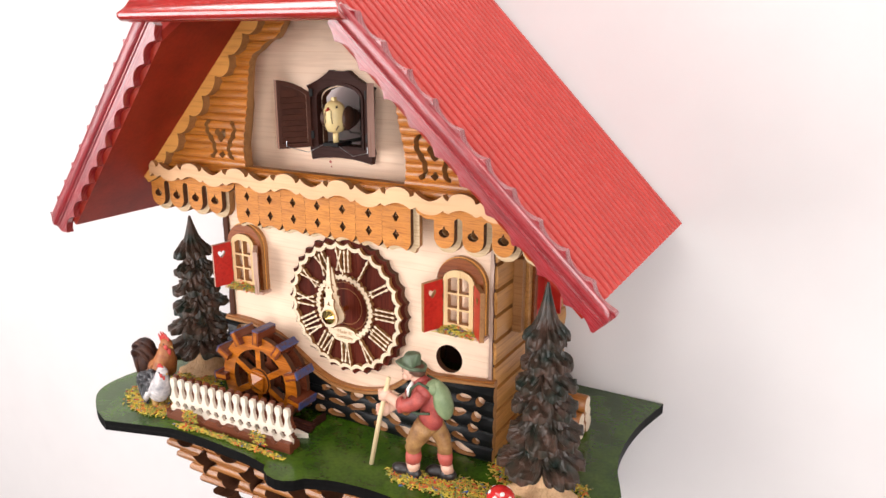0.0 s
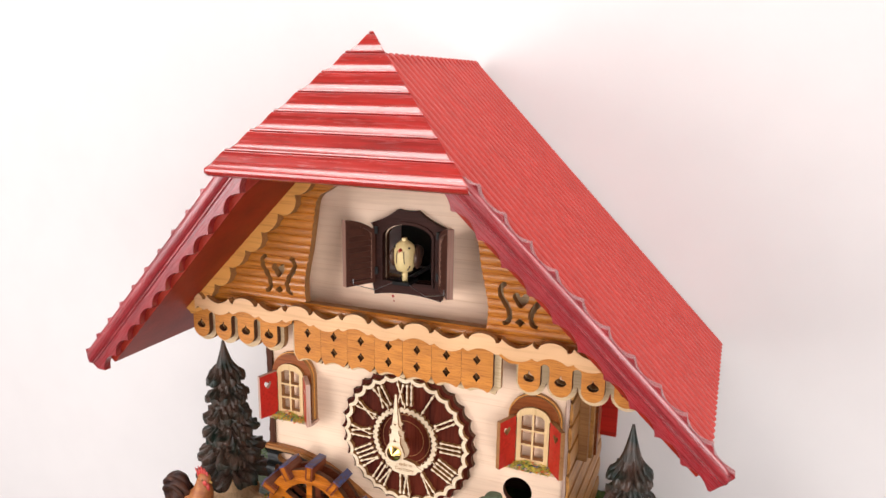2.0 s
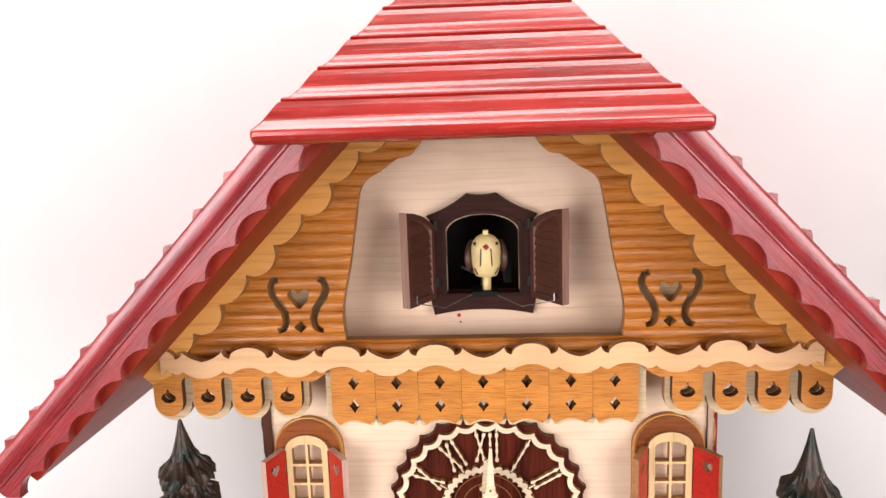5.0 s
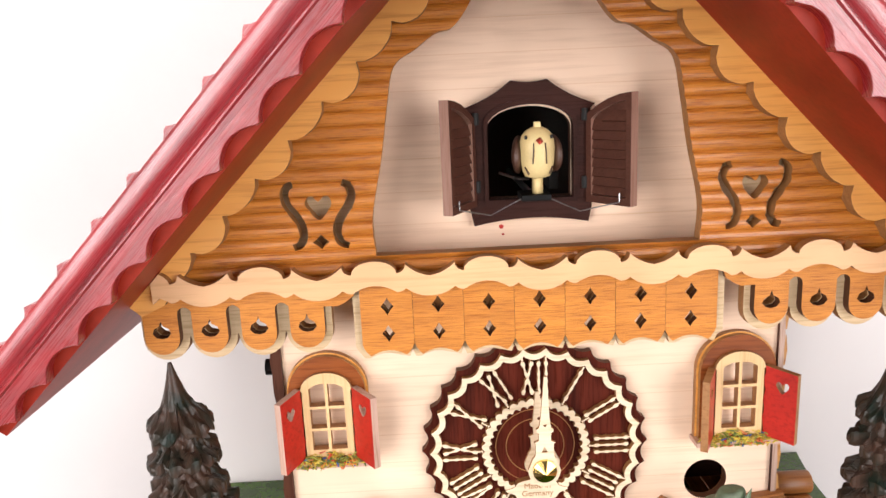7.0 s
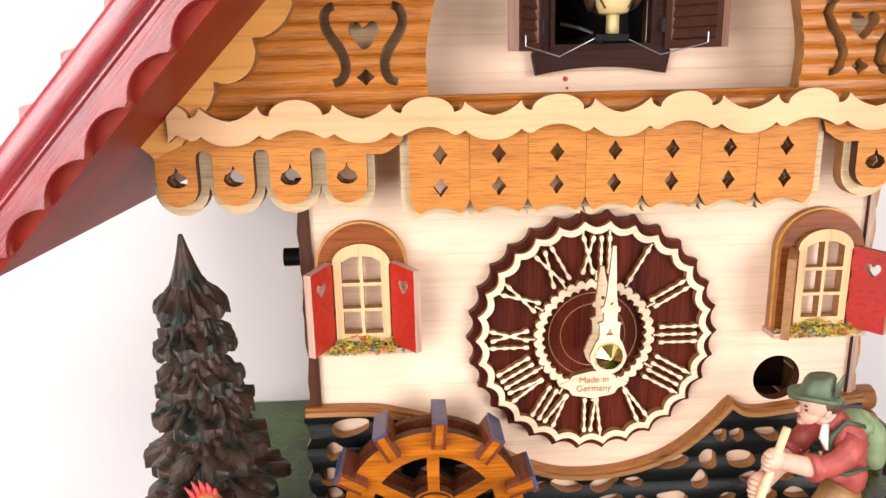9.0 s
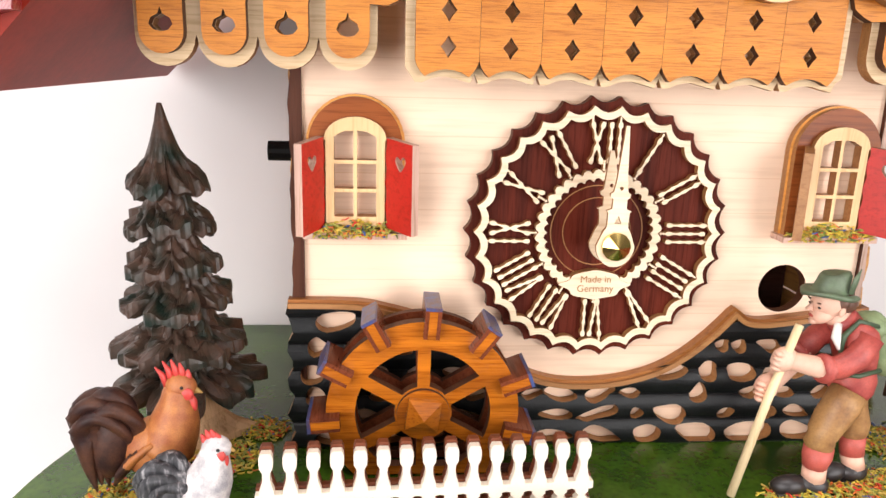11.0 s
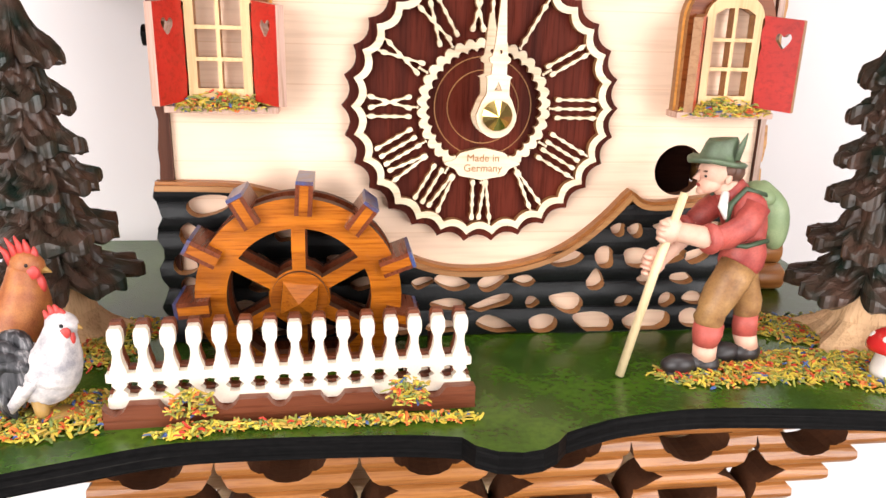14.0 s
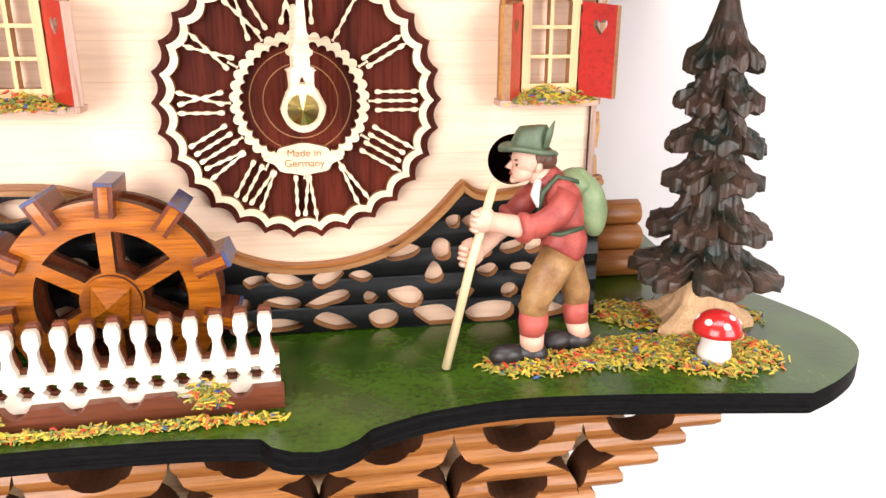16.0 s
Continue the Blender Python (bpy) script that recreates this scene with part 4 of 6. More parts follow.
# ---- windows ----
def window(cx, open_l, open_r, label):
    win = thing("window", (cx, FY, 0.0745), label, "window", "windows on the front")
    z0 = 0.0745
    arch = [(cx - 0.0140, z0), (cx + 0.0140, z0), (cx + 0.0140, 0.1013)] + arc(cx, 0.1013, 0.0140, 0, 180, 18)[1:-1] + [(cx - 0.0140, 0.1013)]
    inn = [(cx - 0.0100, z0 + 0.002), (cx + 0.0100, z0 + 0.002), (cx + 0.0100, 0.0990)] + arc(cx, 0.0990, 0.0100, 0, 180, 14)[1:-1] + [(cx - 0.0100, 0.0990)]
    board("arch_board", arch, [inn], FY - 0.0050, FY - 0.0001, (M_ARCH, M_TRIMB), win, "brown arched surround")
    board("arch_rim", [(cx + (x - cx) * 1.06, z0 + (z - z0) * 1.015) for x, z in arch], [inn], FY - 0.0028, FY - 0.0002, (M_TRIM, M_TRIMB), win)
    board("pane_backing", [(cx - 0.0110, z0 + 0.002), (cx + 0.0110, z0 + 0.002), (cx + 0.0110, 0.1090), (cx - 0.0110, 0.1090)], [], FY - 0.0012, FY - 0.0004, (M_FRONT, M_FRONT), win)
    # cream sash: six lights under an arched head
    sash = [(cx - 0.0088, 0.0768), (cx + 0.0088, 0.0768), (cx + 0.0088, 0.1026), (cx + 0.0098, 0.1034)] + arc(cx, 0.1030, 0.0092, 4, 176, 12, 0.0066) + [(cx - 0.0098, 0.1034), (cx - 0.0088, 0.1026)]
    lights = []
    for c in (-1, 1):
        for r in range(3):
            x0, x1 = sorted((cx + c * 0.00055, cx + c * 0.0063))
            a, b = 0.0796 + r * 0.0086, 0.0796 + r * 0.0086 + 0.0075
            q = [(x0, a), (x1, a), (x1, b), (x0, b)]
            if r == 2:
                q = [(x0, a), (x1, a), (x1, b + (0.0012 if c < 0 else -0.0006)), ((x0 + x1) / 2, b + 0.0010), (x0, b + (-0.0006 if c < 0 else 0.0012))]
            lights.append(q)
    board("sash", sash, lights, FY - 0.0068, FY - 0.0032, (M_CREAM, M_TRIMB), win, "cream six-light sash")
    bm = bmesh.new()
    box(bm, cx - 0.0158, cx + 0.0158, FY - 0.0085, FY - 0.0002, 0.0728, 0.0747, 0.0003)
    part("sill", bm, M_RAW, win)
    hh = [(x * 0.54, y * 0.58) for x, y in heart]
    for s, ang, wid in ((-1, open_l, 0.0116 if open_l < 70 else 0.0068), (1, open_r, 0.0116)):
        hx, hy = cx + s * 0.0092, FY - 0.0068
        c, sn = math.cos(radians(ang)), math.sin(radians(ang))

        def swing(u, v, w, s=s, hx=hx, hy=hy, c=c, sn=sn):
            return (hx + s * (u * c + w * sn), hy - u * sn + w * c, v)
        bm = bmesh.new()
        zb, zt = 0.0763, 0.1036
        edge = [(0.0, zt)] + [(0.0004 * math.sin(k * 1.9), zt - (zt - zb) * k / 12) for k in range(1, 12)] + [(0.0, zb)]
        plate(bm, [(wid, zb - 0.0008), (wid, zt - 0.0012)] + edge, [shifted(hh, wid * 0.55, 0.0965)], 0.0, 0.0026, put=swing, back=2)
        part("shutter", bm, (M_SHUT, M_TRIMB if cx > 0 else M_RAW, M_TRIMB), win, "red shutter with a cut heart and raw edge")
    turf("sill_flowers", [(cx, FY - 0.0076, 0.0747, 0.0128, 0.0024), (cx, FY - 0.0090, 0.0732, 0.0120, 0.0012)], 330, "", int(1000 + cx * 1000), win, size=(0.0028, 0.00055), high=0.0044)
    return win


window(-0.0757, 62, 50, "arched chalet window with two half-open red shutters")
window(0.0757, 60, 48, "arched chalet window with both red shutters standing open")

# window on the side of the house
side_win = thing("window", (0.0958, 0.032, 0.070), "side window with brown surround and red shutter", "window")
SX = HX + 0.0042
for y0, y1, t0, t1, m in ((0.0150, 0.0200, 0.0, 0.0045, M_TRIMB), (0.0200, 0.0245, 0.0, 0.0065, M_PLANK), (0.0245, 0.0290, 0.0, 0.0080, M_ARCH)):
    bm = bmesh.new()
    box(bm, SX - 0.001, SX + t1, y0, y1, 0.0700, 0.1120, 0.0004)
    part("side_surround", bm, m, side_win)
bm = bmesh.new()
box(bm, SX + 0.0030, SX + 0.0062, 0.0292, 0.0450, 0.0745, 0.1060, 0.0003)
part("shutter", bm, M_SHUT, side_win, "red side shutter")
bm = bmesh.new()
box(bm, SX + 0.0064, SX + 0.0160, 0.0445, 0.0470, 0.0735, 0.1050, 0.0003)
part("shutter", bm, M_SHUT, side_win, "red side shutter")

# ---- dial ----
DX, DZ = 0.0003, 0.0750
dial = thing("clock_dial", (DX, FY, DZ), "mahogany dial with pale fretwork roman numerals", "dial")


def toothed(r_tip, r_in, n, sub=6, turn=0.0, out=True):
    p = []
    for i in range(n):
        for k in range(sub):
            f = k / sub
            r = (r_tip - (r_tip - r_in) * math.sin(math.pi * f) ** 0.8) if out else (r_in + (r_tip - r_in) * math.sin(math.pi * f) ** 0.8)
            a = 2 * math.pi * (i + f) / n + turn
            p.append((DX + r * math.cos(a), DZ + r * math.sin(a)))
    return p


board("dial_plate", toothed(0.0424, 0.0402, 30), [], -0.0086, FY - 0.0001, (M_DIAL, M_BURNT), dial, "dark mahogany scalloped plate")
board("outer_ring", toothed(0.0396, 0.0374, 30), [toothed(0.0369, 0.0352, 30)], -0.0112, -0.0087, (M_FRET, M_SCORCH), dial, "pale scalloped ring")
board("inner_ring", toothed(0.0203, 0.0190, 36, 4, out=False), [toothed(0.0176, 0.0165, 36, 4, out=False)], -0.0112, -0.0087, (M_FRET, M_SCORCH), dial, "pale scalloped ring")
for r in (0.0148, 0.0109):
    board("turned_line", arc(DX, DZ, r + 0.00014, 0, 360, 72)[:-1], [arc(DX, DZ, r - 0.00014, 0, 360, 72)[:-1]], -0.00875, -0.0085, (M_SCORCH, M_SCORCH), dial)


def stroke(u0, v0, u1, v1, fat=1.0):
    """A turned baluster-like stroke from (u0, v0) to (u1, v1)."""
    L = math.hypot(u1 - u0, v1 - v0)
    dx, dy = (u1 - u0) / L, (v1 - v0) / L
    prof = [(0, 0.0006), (0.05, 0.0010), (0.12, 0.0009), (0.17, 0.0004), (0.28, 0.0004), (0.38, 0.0008), (0.5, 0.0004), (0.62, 0.0008), (0.72, 0.0004), (0.83, 0.0004), (0.88, 0.0009), (0.95, 0.0010), (1, 0.0006)]
    a = [(u0 + dx * L * f - dy * w * fat, v0 + dy * L * f + dx * w * fat) for f, w in prof]
    b = [(u0 + dx * L * f + dy * w * fat, v0 + dy * L * f - dx * w * fat) for f, w in prof]
    return a + b[::-1]


NUMERALS = ["XII", "I", "II", "III", "IIII", "V", "VI", "VII", "VIII", "IX", "X", "XI"]
WIDE = {"I": 0.0027, "V": 0.0052, "X": 0.0056}
for i, word in enumerate(NUMERALS):
    a = radians(90 - 30 * i)
    er, et = (math.cos(a), math.sin(a)), (math.sin(a), -math.cos(a))
    tot = sum(WIDE[c] for c in word)
    u = -tot / 2
    bm = bmesh.new()
    lo, hi = 0.0218, 0.0346
    strokes = []
    for c in word:
        w = WIDE[c]
        m = u + w / 2
        if c == "I":
            strokes.append((m, lo, m, hi))
        elif c == "V":
            strokes += [(m, lo, m - 0.0017, hi), (m + 0.0002, lo, m + 0.0018, hi)]
        else:
            strokes += [(m - 0.0018, lo, m + 0.0018, hi), (m + 0.0018, lo, m - 0.0018, hi)]
        u += w
    strokes.append((0.0, 0.0198, 0.0, 0.0230))
    for k, (u0, v0, u1, v1) in enumerate(strokes):
        pts = stroke(u0, v0, u1, v1, 0.74 if k < len(strokes) - 1 else 0.5)
        plate(bm, [(DX + p * et[0] + q * er[0], DZ + p * et[1] + q * er[1]) for p, q in pts], [], -0.01115 - 0.00003 * k, -0.0088)
    # thin bridges out to the ring
    for u0, v0, u1, v1 in strokes[:-1]:
        if abs(abs(u1) - max(abs(s[2]) for s in strokes)) < 0.0004:
            q = [(u1 - 0.0003, v1 - 0.0006), (u1 + 0.0003, v1 - 0.0006), (u1 + 0.0003, 0.0362), (u1 - 0.0003, 0.0362)]
            plate(bm, [(DX + p * et[0] + r * er[0], DZ + p * et[1] + r * er[1]) for p, r in q], [], -0.01095, -0.0088)
    part("numeral", bm, (M_FRET, M_SCORCH), dial, "pale fretted roman numeral")

plaque = [(DX + x, DZ + z - 0.0018) for x, z in curve([(-0.0118, -0.0150), (-0.0085, -0.0136), (-0.0070, -0.0118), (-0.0035, -0.0108), (0, -0.0102), (0.0035, -0.0108), (0.0070, -0.0118), (0.0085, -0.0136), (0.0118, -0.0150), (0.0085, -0.0166), (0.0070, -0.0186), (0.0030, -0.0194), (0, -0.0200), (-0.0030, -0.0194), (-0.0070, -0.0186), (-0.0085, -0.0166)], 3, True)]
pq = board("plaque", plaque, [], -0.0116, -0.0087, (M_FRET, M_SCORCH), dial, "pale plaque with burnt lettering")


def lettering(text, x, y, z, size, mat, parent):
    cu = bpy.data.curves.new("lettering", "FONT")
    cu.body, cu.size, cu.align_x, cu.align_y, cu.extrude = text, size, "CENTER", "CENTER", 0.00004
    tmp = new("tmp", cu)
    bpy.context.view_layer.update()
    me = bpy.data.meshes.new_from_object(tmp.evaluated_get(bpy.context.evaluated_depsgraph_get()))
    bpy.data.objects.remove(tmp)
    me.transform(pose(x, y, z, 90, 0, 0))
    me.materials.clear()
    me.materials.append(mat)
    ob = new("lettering", me)
    ob.parent = parent
    return ob


lettering("Made in", DX + 0.0002, -0.0117, DZ - 0.0151, 0.0032, M_SCORCH, pq)
lettering("Germany", DX + 0.0002, -0.0117, DZ - 0.0182, 0.0032, M_SCORCH, pq)


def hand(name, length, y, lean, wide):
    L = length
    o = curve([(0.0064, 0.0), (0.0046, 0.0042), (0.0036, 0.0058), (0.0036, 0.0100), (0.0042, 0.0102)], 3)[:-1] + [(0.0042, 0.0105), (0.0034, 0.0108), (0.0024, 0.0112), (0.0023, 0.0140), (0.0032, 0.0146), (0.0034, 0.0156), (0.0024, 0.0162), (0.0020, 0.0180), (0.0017, 0.0200), (0.0006, L)]
    out = [(x * wide, z) for x, z in o] + [(-x * wide, z) for x, z in o[::-1]] + [(x * wide, z) for x, z in arc(0, 0, 0.0064, 180, 360, 14)[1:-1]]
    tri = [(-0.0012 * wide, 0.0068), (0.0012 * wide, 0.0068), (0, 0.0092)]
    dot = arc(0, 0.0172, 0.0006, 0, 360, 8)[:-1]
    c, s = math.cos(radians(lean)), math.sin(radians(lean))

    def put(u, v, w):
        return (DX + 0.0008 + u * c + v * s, w, DZ - 0.0004 - u * s + v * c)
    bm = bmesh.new()
    plate(bm, out, [tri, dot], y, y + 0.0012, put=put)
    part(name, bm, (M_FRET, M_SCORCH), dial, "pale pierced wooden hand")


hand("hour_hand", 0.0275, -0.0205, -3.0, 1.0)
hand("minute_hand", 0.0352, -0.0260, 1.2, 0.9)
bm = bmesh.new()
tube(bm, [(DX + 0.0008, -0.009, DZ - 0.0004), (DX + 0.0008, -0.027, DZ - 0.0004)], 0.0014, 10)
part("arbor", bm, M_GOLD, dial)
bm = bmesh.new()
ring = [bm.verts.new((DX + 0.0008 + 0.0043 * math.cos(i * math.pi / 7), -0.0262, DZ - 0.0004 + 0.0043 * math.sin(i * math.pi / 7))) for i in range(14)]
ring2 = [bm.verts.new((v.co.x, -0.0272, v.co.z)) for v in ring]
tip = bm.verts.new((DX + 0.0008, -0.0297, DZ - 0.0004))
for i in range(14):
    j = (i + 1) % 14
    bm.faces.new((ring[i], ring[j], ring2[j], ring2[i]))
    bm.faces.new((ring2[i], ring2[j], tip))
bm.faces.new(ring[::-1])
part("hand_nut", bm, M_GOLD, dial, "faceted brass hand nut")

# ---- bird's window ----
bw = thing("bird_window", (0.0005, FY, 0.160), "dark walnut bird window with two open louvred shutters", "window")
CX = 0.0005
fo = bow((CX - 0.0200, 0.1600), (CX + 0.0200, 0.1600), 0.0022, 8) + [(CX + 0.0200, 0.1600), (CX + 0.0212, 0.1660), (CX + 0.0205, 0.1690), (CX + 0.0208, 0.1990), (CX + 0.0222, 0.2005)] + bow((CX + 0.0205, 0.2012), (CX + 0.0060, 0.2092), 0.0008, 5) + bow((CX + 0.0060, 0.2092), (CX - 0.0060, 0.2092), 0.0007, 5) + bow((CX - 0.0060, 0.2092), (CX - 0.0205, 0.2012), 0.0008, 5) + [(CX - 0.0222, 0.2005), (CX - 0.0208, 0.1990), (CX - 0.0205, 0.1690), (CX - 0.0212, 0.1660)]
fi = [(CX - 0.0147, 0.1690), (CX + 0.0147, 0.1690), (CX + 0.0147, 0.1940)] + arc(CX, 0.1940, 0.0147, 0, 180, 12, 0.0072)[1:-1] + [(CX - 0.0147, 0.1940)]
board("frame", fo, [fi], FY - 0.0038, FY - 0.0001, (M_WALNUT, M_WALNUT), bw)
board("frame_bead", [(CX + (x - CX) * 1.09, 0.1835 + (z - 0.1835) * 1.10) for x, z in fi], [fi], FY - 0.0046, FY - 0.0039, (M_WALNUT, M_WALNUT), bw)
for s in (-1, 1):
    hx, hy = CX + s * 0.0192, FY - 0.0048
    ang = 61 if s < 0 else 54
    c, sn = math.cos(radians(ang)), math.sin(radians(ang))

    def swing(u, v, w, s=s, hx=hx, hy=hy, c=c, sn=sn):
        return (hx + s * (u * c + w * sn), hy - u * sn + w * c, v)
    wd, zb, zt = 0.0190, 0.1672, 0.2042
    head = [(wd, zt), (wd * 0.75, zt - 0.0006), (wd * 0.5, zt - 0.0020), (wd * 0.25, zt - 0.0042), (0, zt - 0.0072)]
    outer = [(0, zb), (wd, zb)] + head
    cut = [(0.0022, zb + 0.0024), (wd - 0.0020, zb + 0.0024), (wd - 0.0020, zt - 0.0026), (wd * 0.75, zt - 0.0030), (wd * 0.5, zt - 0.0044), (wd * 0.25, zt - 0.0066), (0.0022, zt - 0.0086)]
    sh = new("shutter")
    hang(sh, bw)
    tagged(sh, "brown louvred shutter standing open")
    sh.matrix_parent_inverse = Matrix.Translation(bw.location).inverted()
    bm = bmesh.new()
    plate(bm, outer, [cut], -0.0004, 0.0030, put=swing)
    part("shutter_frame", bm, (M_SHUTBROWN, M_SHEDGE)).parent = sh
    bm = bmesh.new()
    plate(bm, cut, [], 0.0016, 0.0024, put=swing)
    part("shutter_panel", bm, (M_SHUTBROWN, M_SHUTBROWN)).parent = sh
    for k in range(10):
        z = zb + 0.0030 + k * 0.0031
        up = z + 0.0034
        near = next((a[0] + (b[0] - a[0]) * (up - a[1]) / (b[1] - a[1]) for b, a in zip(cut[3:], cut[4:]) if a[1] < up <= b[1]), 0.0021)
        if up > cut[3][1]:
            continue
        bm = bmesh.new()
        vs = []
        for u in (near, wd - 0.0019):
            for v, w in ((z, 0.0000), (z + 0.0034, 0.0012), (z + 0.0030, 0.0018), (z - 0.0004, 0.0006)):
                vs.append(bm.verts.new(swing(u, v, w)))
        for q in ((0, 1, 2, 3), (7, 6, 5, 4), (0, 4, 5, 1), (1, 5, 6, 2), (2, 6, 7, 3), (3, 7, 4, 0)):
            bm.faces.new([vs[i] for i in q])
        part("louvre", bm, M_SHUTBROWN).parent = sh
    bm = bmesh.new()
    e = swing(0.0150, 0.1685, -0.0010)
    tube(bm, [(CX + s * 0.003, -0.0175, 0.1712), (CX + s * 0.0150, -0.0185, 0.1655), e], 0.00022, 6)
    tube(bm, [e, swing(0.0150, 0.1715, -0.0010)], 0.00022, 6)
    part("pull_wire", bm, M_WIRE, bw)
    bm = bmesh.new()
    for z in (0.1720, 0.1950):
        tube(bm, [(CX + s * 0.0185, FY - 0.0046, z), (CX + s * 0.0185, FY - 0.0046, z + 0.0040)], 0.0011, 8)
    part("hinge", bm, M_DARK, bw)
bird = bmesh.new()
BX = CX + 0.0014
tube(bird, [(BX, -0.0150, z) for z in (0.1772, 0.1776, 0.1795, 0.1825, 0.1860, 0.1890, 0.1912, 0.1928, 0.1938, 0.1941)], [0.0030, 0.0042, 0.0050, 0.0056, 0.0058, 0.0057, 0.0051, 0.0038, 0.0020, 0.0006], 24, mat=0)
box(bird, BX - 0.0011, BX + 0.0011, -0.0165, -0.0140, 0.1930, 0.1956, 0.0003)
for s in (-1, 1):
    blob(bird, (BX + s * 0.0058, -0.0105, 0.1846), (0.0022, 0.0075, 0.0064), (10, 0, s * 14), 16, 1)
    tube(bird, [(BX + s * 0.0019, -0.0204, 0.1890), (BX + s * 0.0021, -0.0209, 0.1860), (BX + s * 0.0023, -0.0203, 0.1822)], 0.00022, 6, mat=1)
    blob(bird, (BX + s * 0.0043, -0.0187, 0.1908), (0.0006, 0.0006, 0.0007), seg=8, mat=3)
    tube(bird, [(BX + s * 0.0046, -0.0180, 0.1810), (BX + s * 0.0034, -0.0188, 0.1786)], 0.0003, 6, mat=1)
blob(bird, (BX, -0.0040, 0.1830), (0.0048, 0.0110, 0.0056), (10, 0, 0), 14, 1)
tube(bird, [(BX, -0.0203, 0.1897), (BX, -0.0226, 0.1890)], [0.0013, 0.0003], 4, mat=2)
tube(bird, [(BX, -0.0145, 0.1716), (BX, -0.0145, 0.1775)], 0.0019, 4, mat=0)
bird_ob = part("cuckoo_figure", bird, (M_BIRDY, M_BIRDB, M_BIRDR, M_DARK), smooth=True)
tagged(bird_ob, "pale yellow and brown cuckoo figure in its window", "figure")
perch = thing("bird_perch", (CX, -0.008, 0.170), "black lever perch carrying the cuckoo", "perch")
bm = bmesh.new()
box(bm, CX - 0.0045, CX + 0.0055, -0.0185, -0.0060, 0.1695, 0.1716, 0.0003)
part("lever", bm, M_BLACKEDGE, perch)
bm = bmesh.new()
tube(bm, [(CX, -0.0060, 0.1705), (CX, 0.0600, 0.1705)], 0.0012, 8)
tube(bm, [(CX - 0.009, 0.010, 0.176), (CX - 0.004, 0.006, 0.1745), (CX + 0.002, 0.012, 0.1730)], 0.0006, 6)
part("lever_rod", bm, M_WIRE, perch)
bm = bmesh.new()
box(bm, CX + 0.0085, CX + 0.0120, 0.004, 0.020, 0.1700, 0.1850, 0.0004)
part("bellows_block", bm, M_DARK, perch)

# ---- mill wheel ----
WX, WZ = -0.0547, 0.0217
wheel = thing("mill_wheel", (WX, -0.016, 0.0), "amber wooden mill wheel with blue-tipped paddles", "wheel")


def spin(deg):
    a = radians(deg)
    return lambda u, v, w: (WX + u * math.cos(a) - v * math.sin(a), w, WZ + u * math.sin(a) + v * math.cos(a))


for y0, y1, m in ((-0.0268, -0.0232, M_WHEEL), (-0.0172, -0.0146, M_PADDLE)):
    hole_list = []
    for k in range(6):
        a0, a1 = 30 + k * 60 + 5.5, 30 + (k + 1) * 60 - 5.5
        hole_list.append([(WX + x, WZ + z) for x, z in arc(0, 0, 0.0207, a0, a1, 8) + arc(0, 0, 0.0088, a1 - 7, a0 + 7, 4)])
    outer = arc(WX, WZ, 0.0295, -45, 225, 64)
    hole_list = [[(x, max(z, 0.0034 + 0.00005 * i)) for i, (x, z) in enumerate(h)] for h in hole_list]
    hole_list = [h for h in hole_list if max(z for x, z in h) > 0.0090]
    board("wheel_rim", outer, hole_list, y0, y1, (m, M_BURNT), wheel, "amber wooden rim with spokes")
for k in range(11):
    ang = 20.5 + k * 360 / 11
    z = WZ + 0.0330 * math.sin(radians(ang))
    if z < 0.002:
        continue
    pd = new("paddle")
    hang(pd, wheel)
    tagged(pd, "brown paddle with worn blue tip")
    pd.matrix_parent_inverse = Matrix.Translation(wheel.location).inverted()
    put = spin(ang)
    for nm, u0, u1, m in (("paddle_board", 0.0252, 0.0340, M_PADDLE), ("painted_tip", 0.0340, 0.0350, M_BLUE)):
        bm = bmesh.new()
        plate(bm, [(u0, -0.0024), (u1, -0.0024), (u1, 0.0024), (u0, 0.0024)], [], -0.0302, -0.0146, put=put, rim=0)
        part(nm, bm, m).parent = pd
    bm = bmesh.new()
    plate(bm, [(0.0252, -0.0012), (0.0338, -0.0012), (0.0338, 0.0012), (0.0252, 0.0012)], [], -0.03045, -0.0302, put=put, rim=0)
    part("ply_stripe", bm, M_WHEEL).parent = pd
board("hub_disc", arc(WX, WZ, 0.0082, 0, 360, 32)[:-1], [], -0.0282, -0.0268, (M_WHEEL, M_BURNT), wheel)
bm = bmesh.new()
sq = [bm.verts.new((WX + 0.0074 * math.cos(radians(38 + 90 * k)), -0.0283, WZ + 0.0001 + 0.0074 * math.sin(radians(38 + 90 * k)))) for k in range(4)]
sq2 = [bm.verts.new((WX + (v.co.x - WX) * 0.95, -0.0296, WZ + (v.co.z - WZ) * 0.95)) for v in sq]
tp = bm.verts.new((WX, -0.0328, WZ))
for k in range(4):
    j = (k + 1) % 4
    bm.faces.new((sq[k], sq[j], sq2[j], sq2[k]))
    bm.faces.new((sq2[k], sq2[j], tp))
bm.faces.new(sq[::-1])
part("hub_cap", bm, M_WHEEL, wheel, "faceted amber hub cap")
bm = bmesh.new()
tube(bm, [(WX, -0.0270, WZ), (WX, FY - 0.004, WZ)], 0.0030, 12)
part("axle", bm, M_BLACKEDGE, wheel)

# ---- picket fence ----
fence = thing("picket_fence", (-0.0560, -0.0565, 0.0), "white baluster picket fence on a red-brown foot", "fence")
FX0, FN, FP = -0.0975, 15, 0.00617
FYF = -0.0550


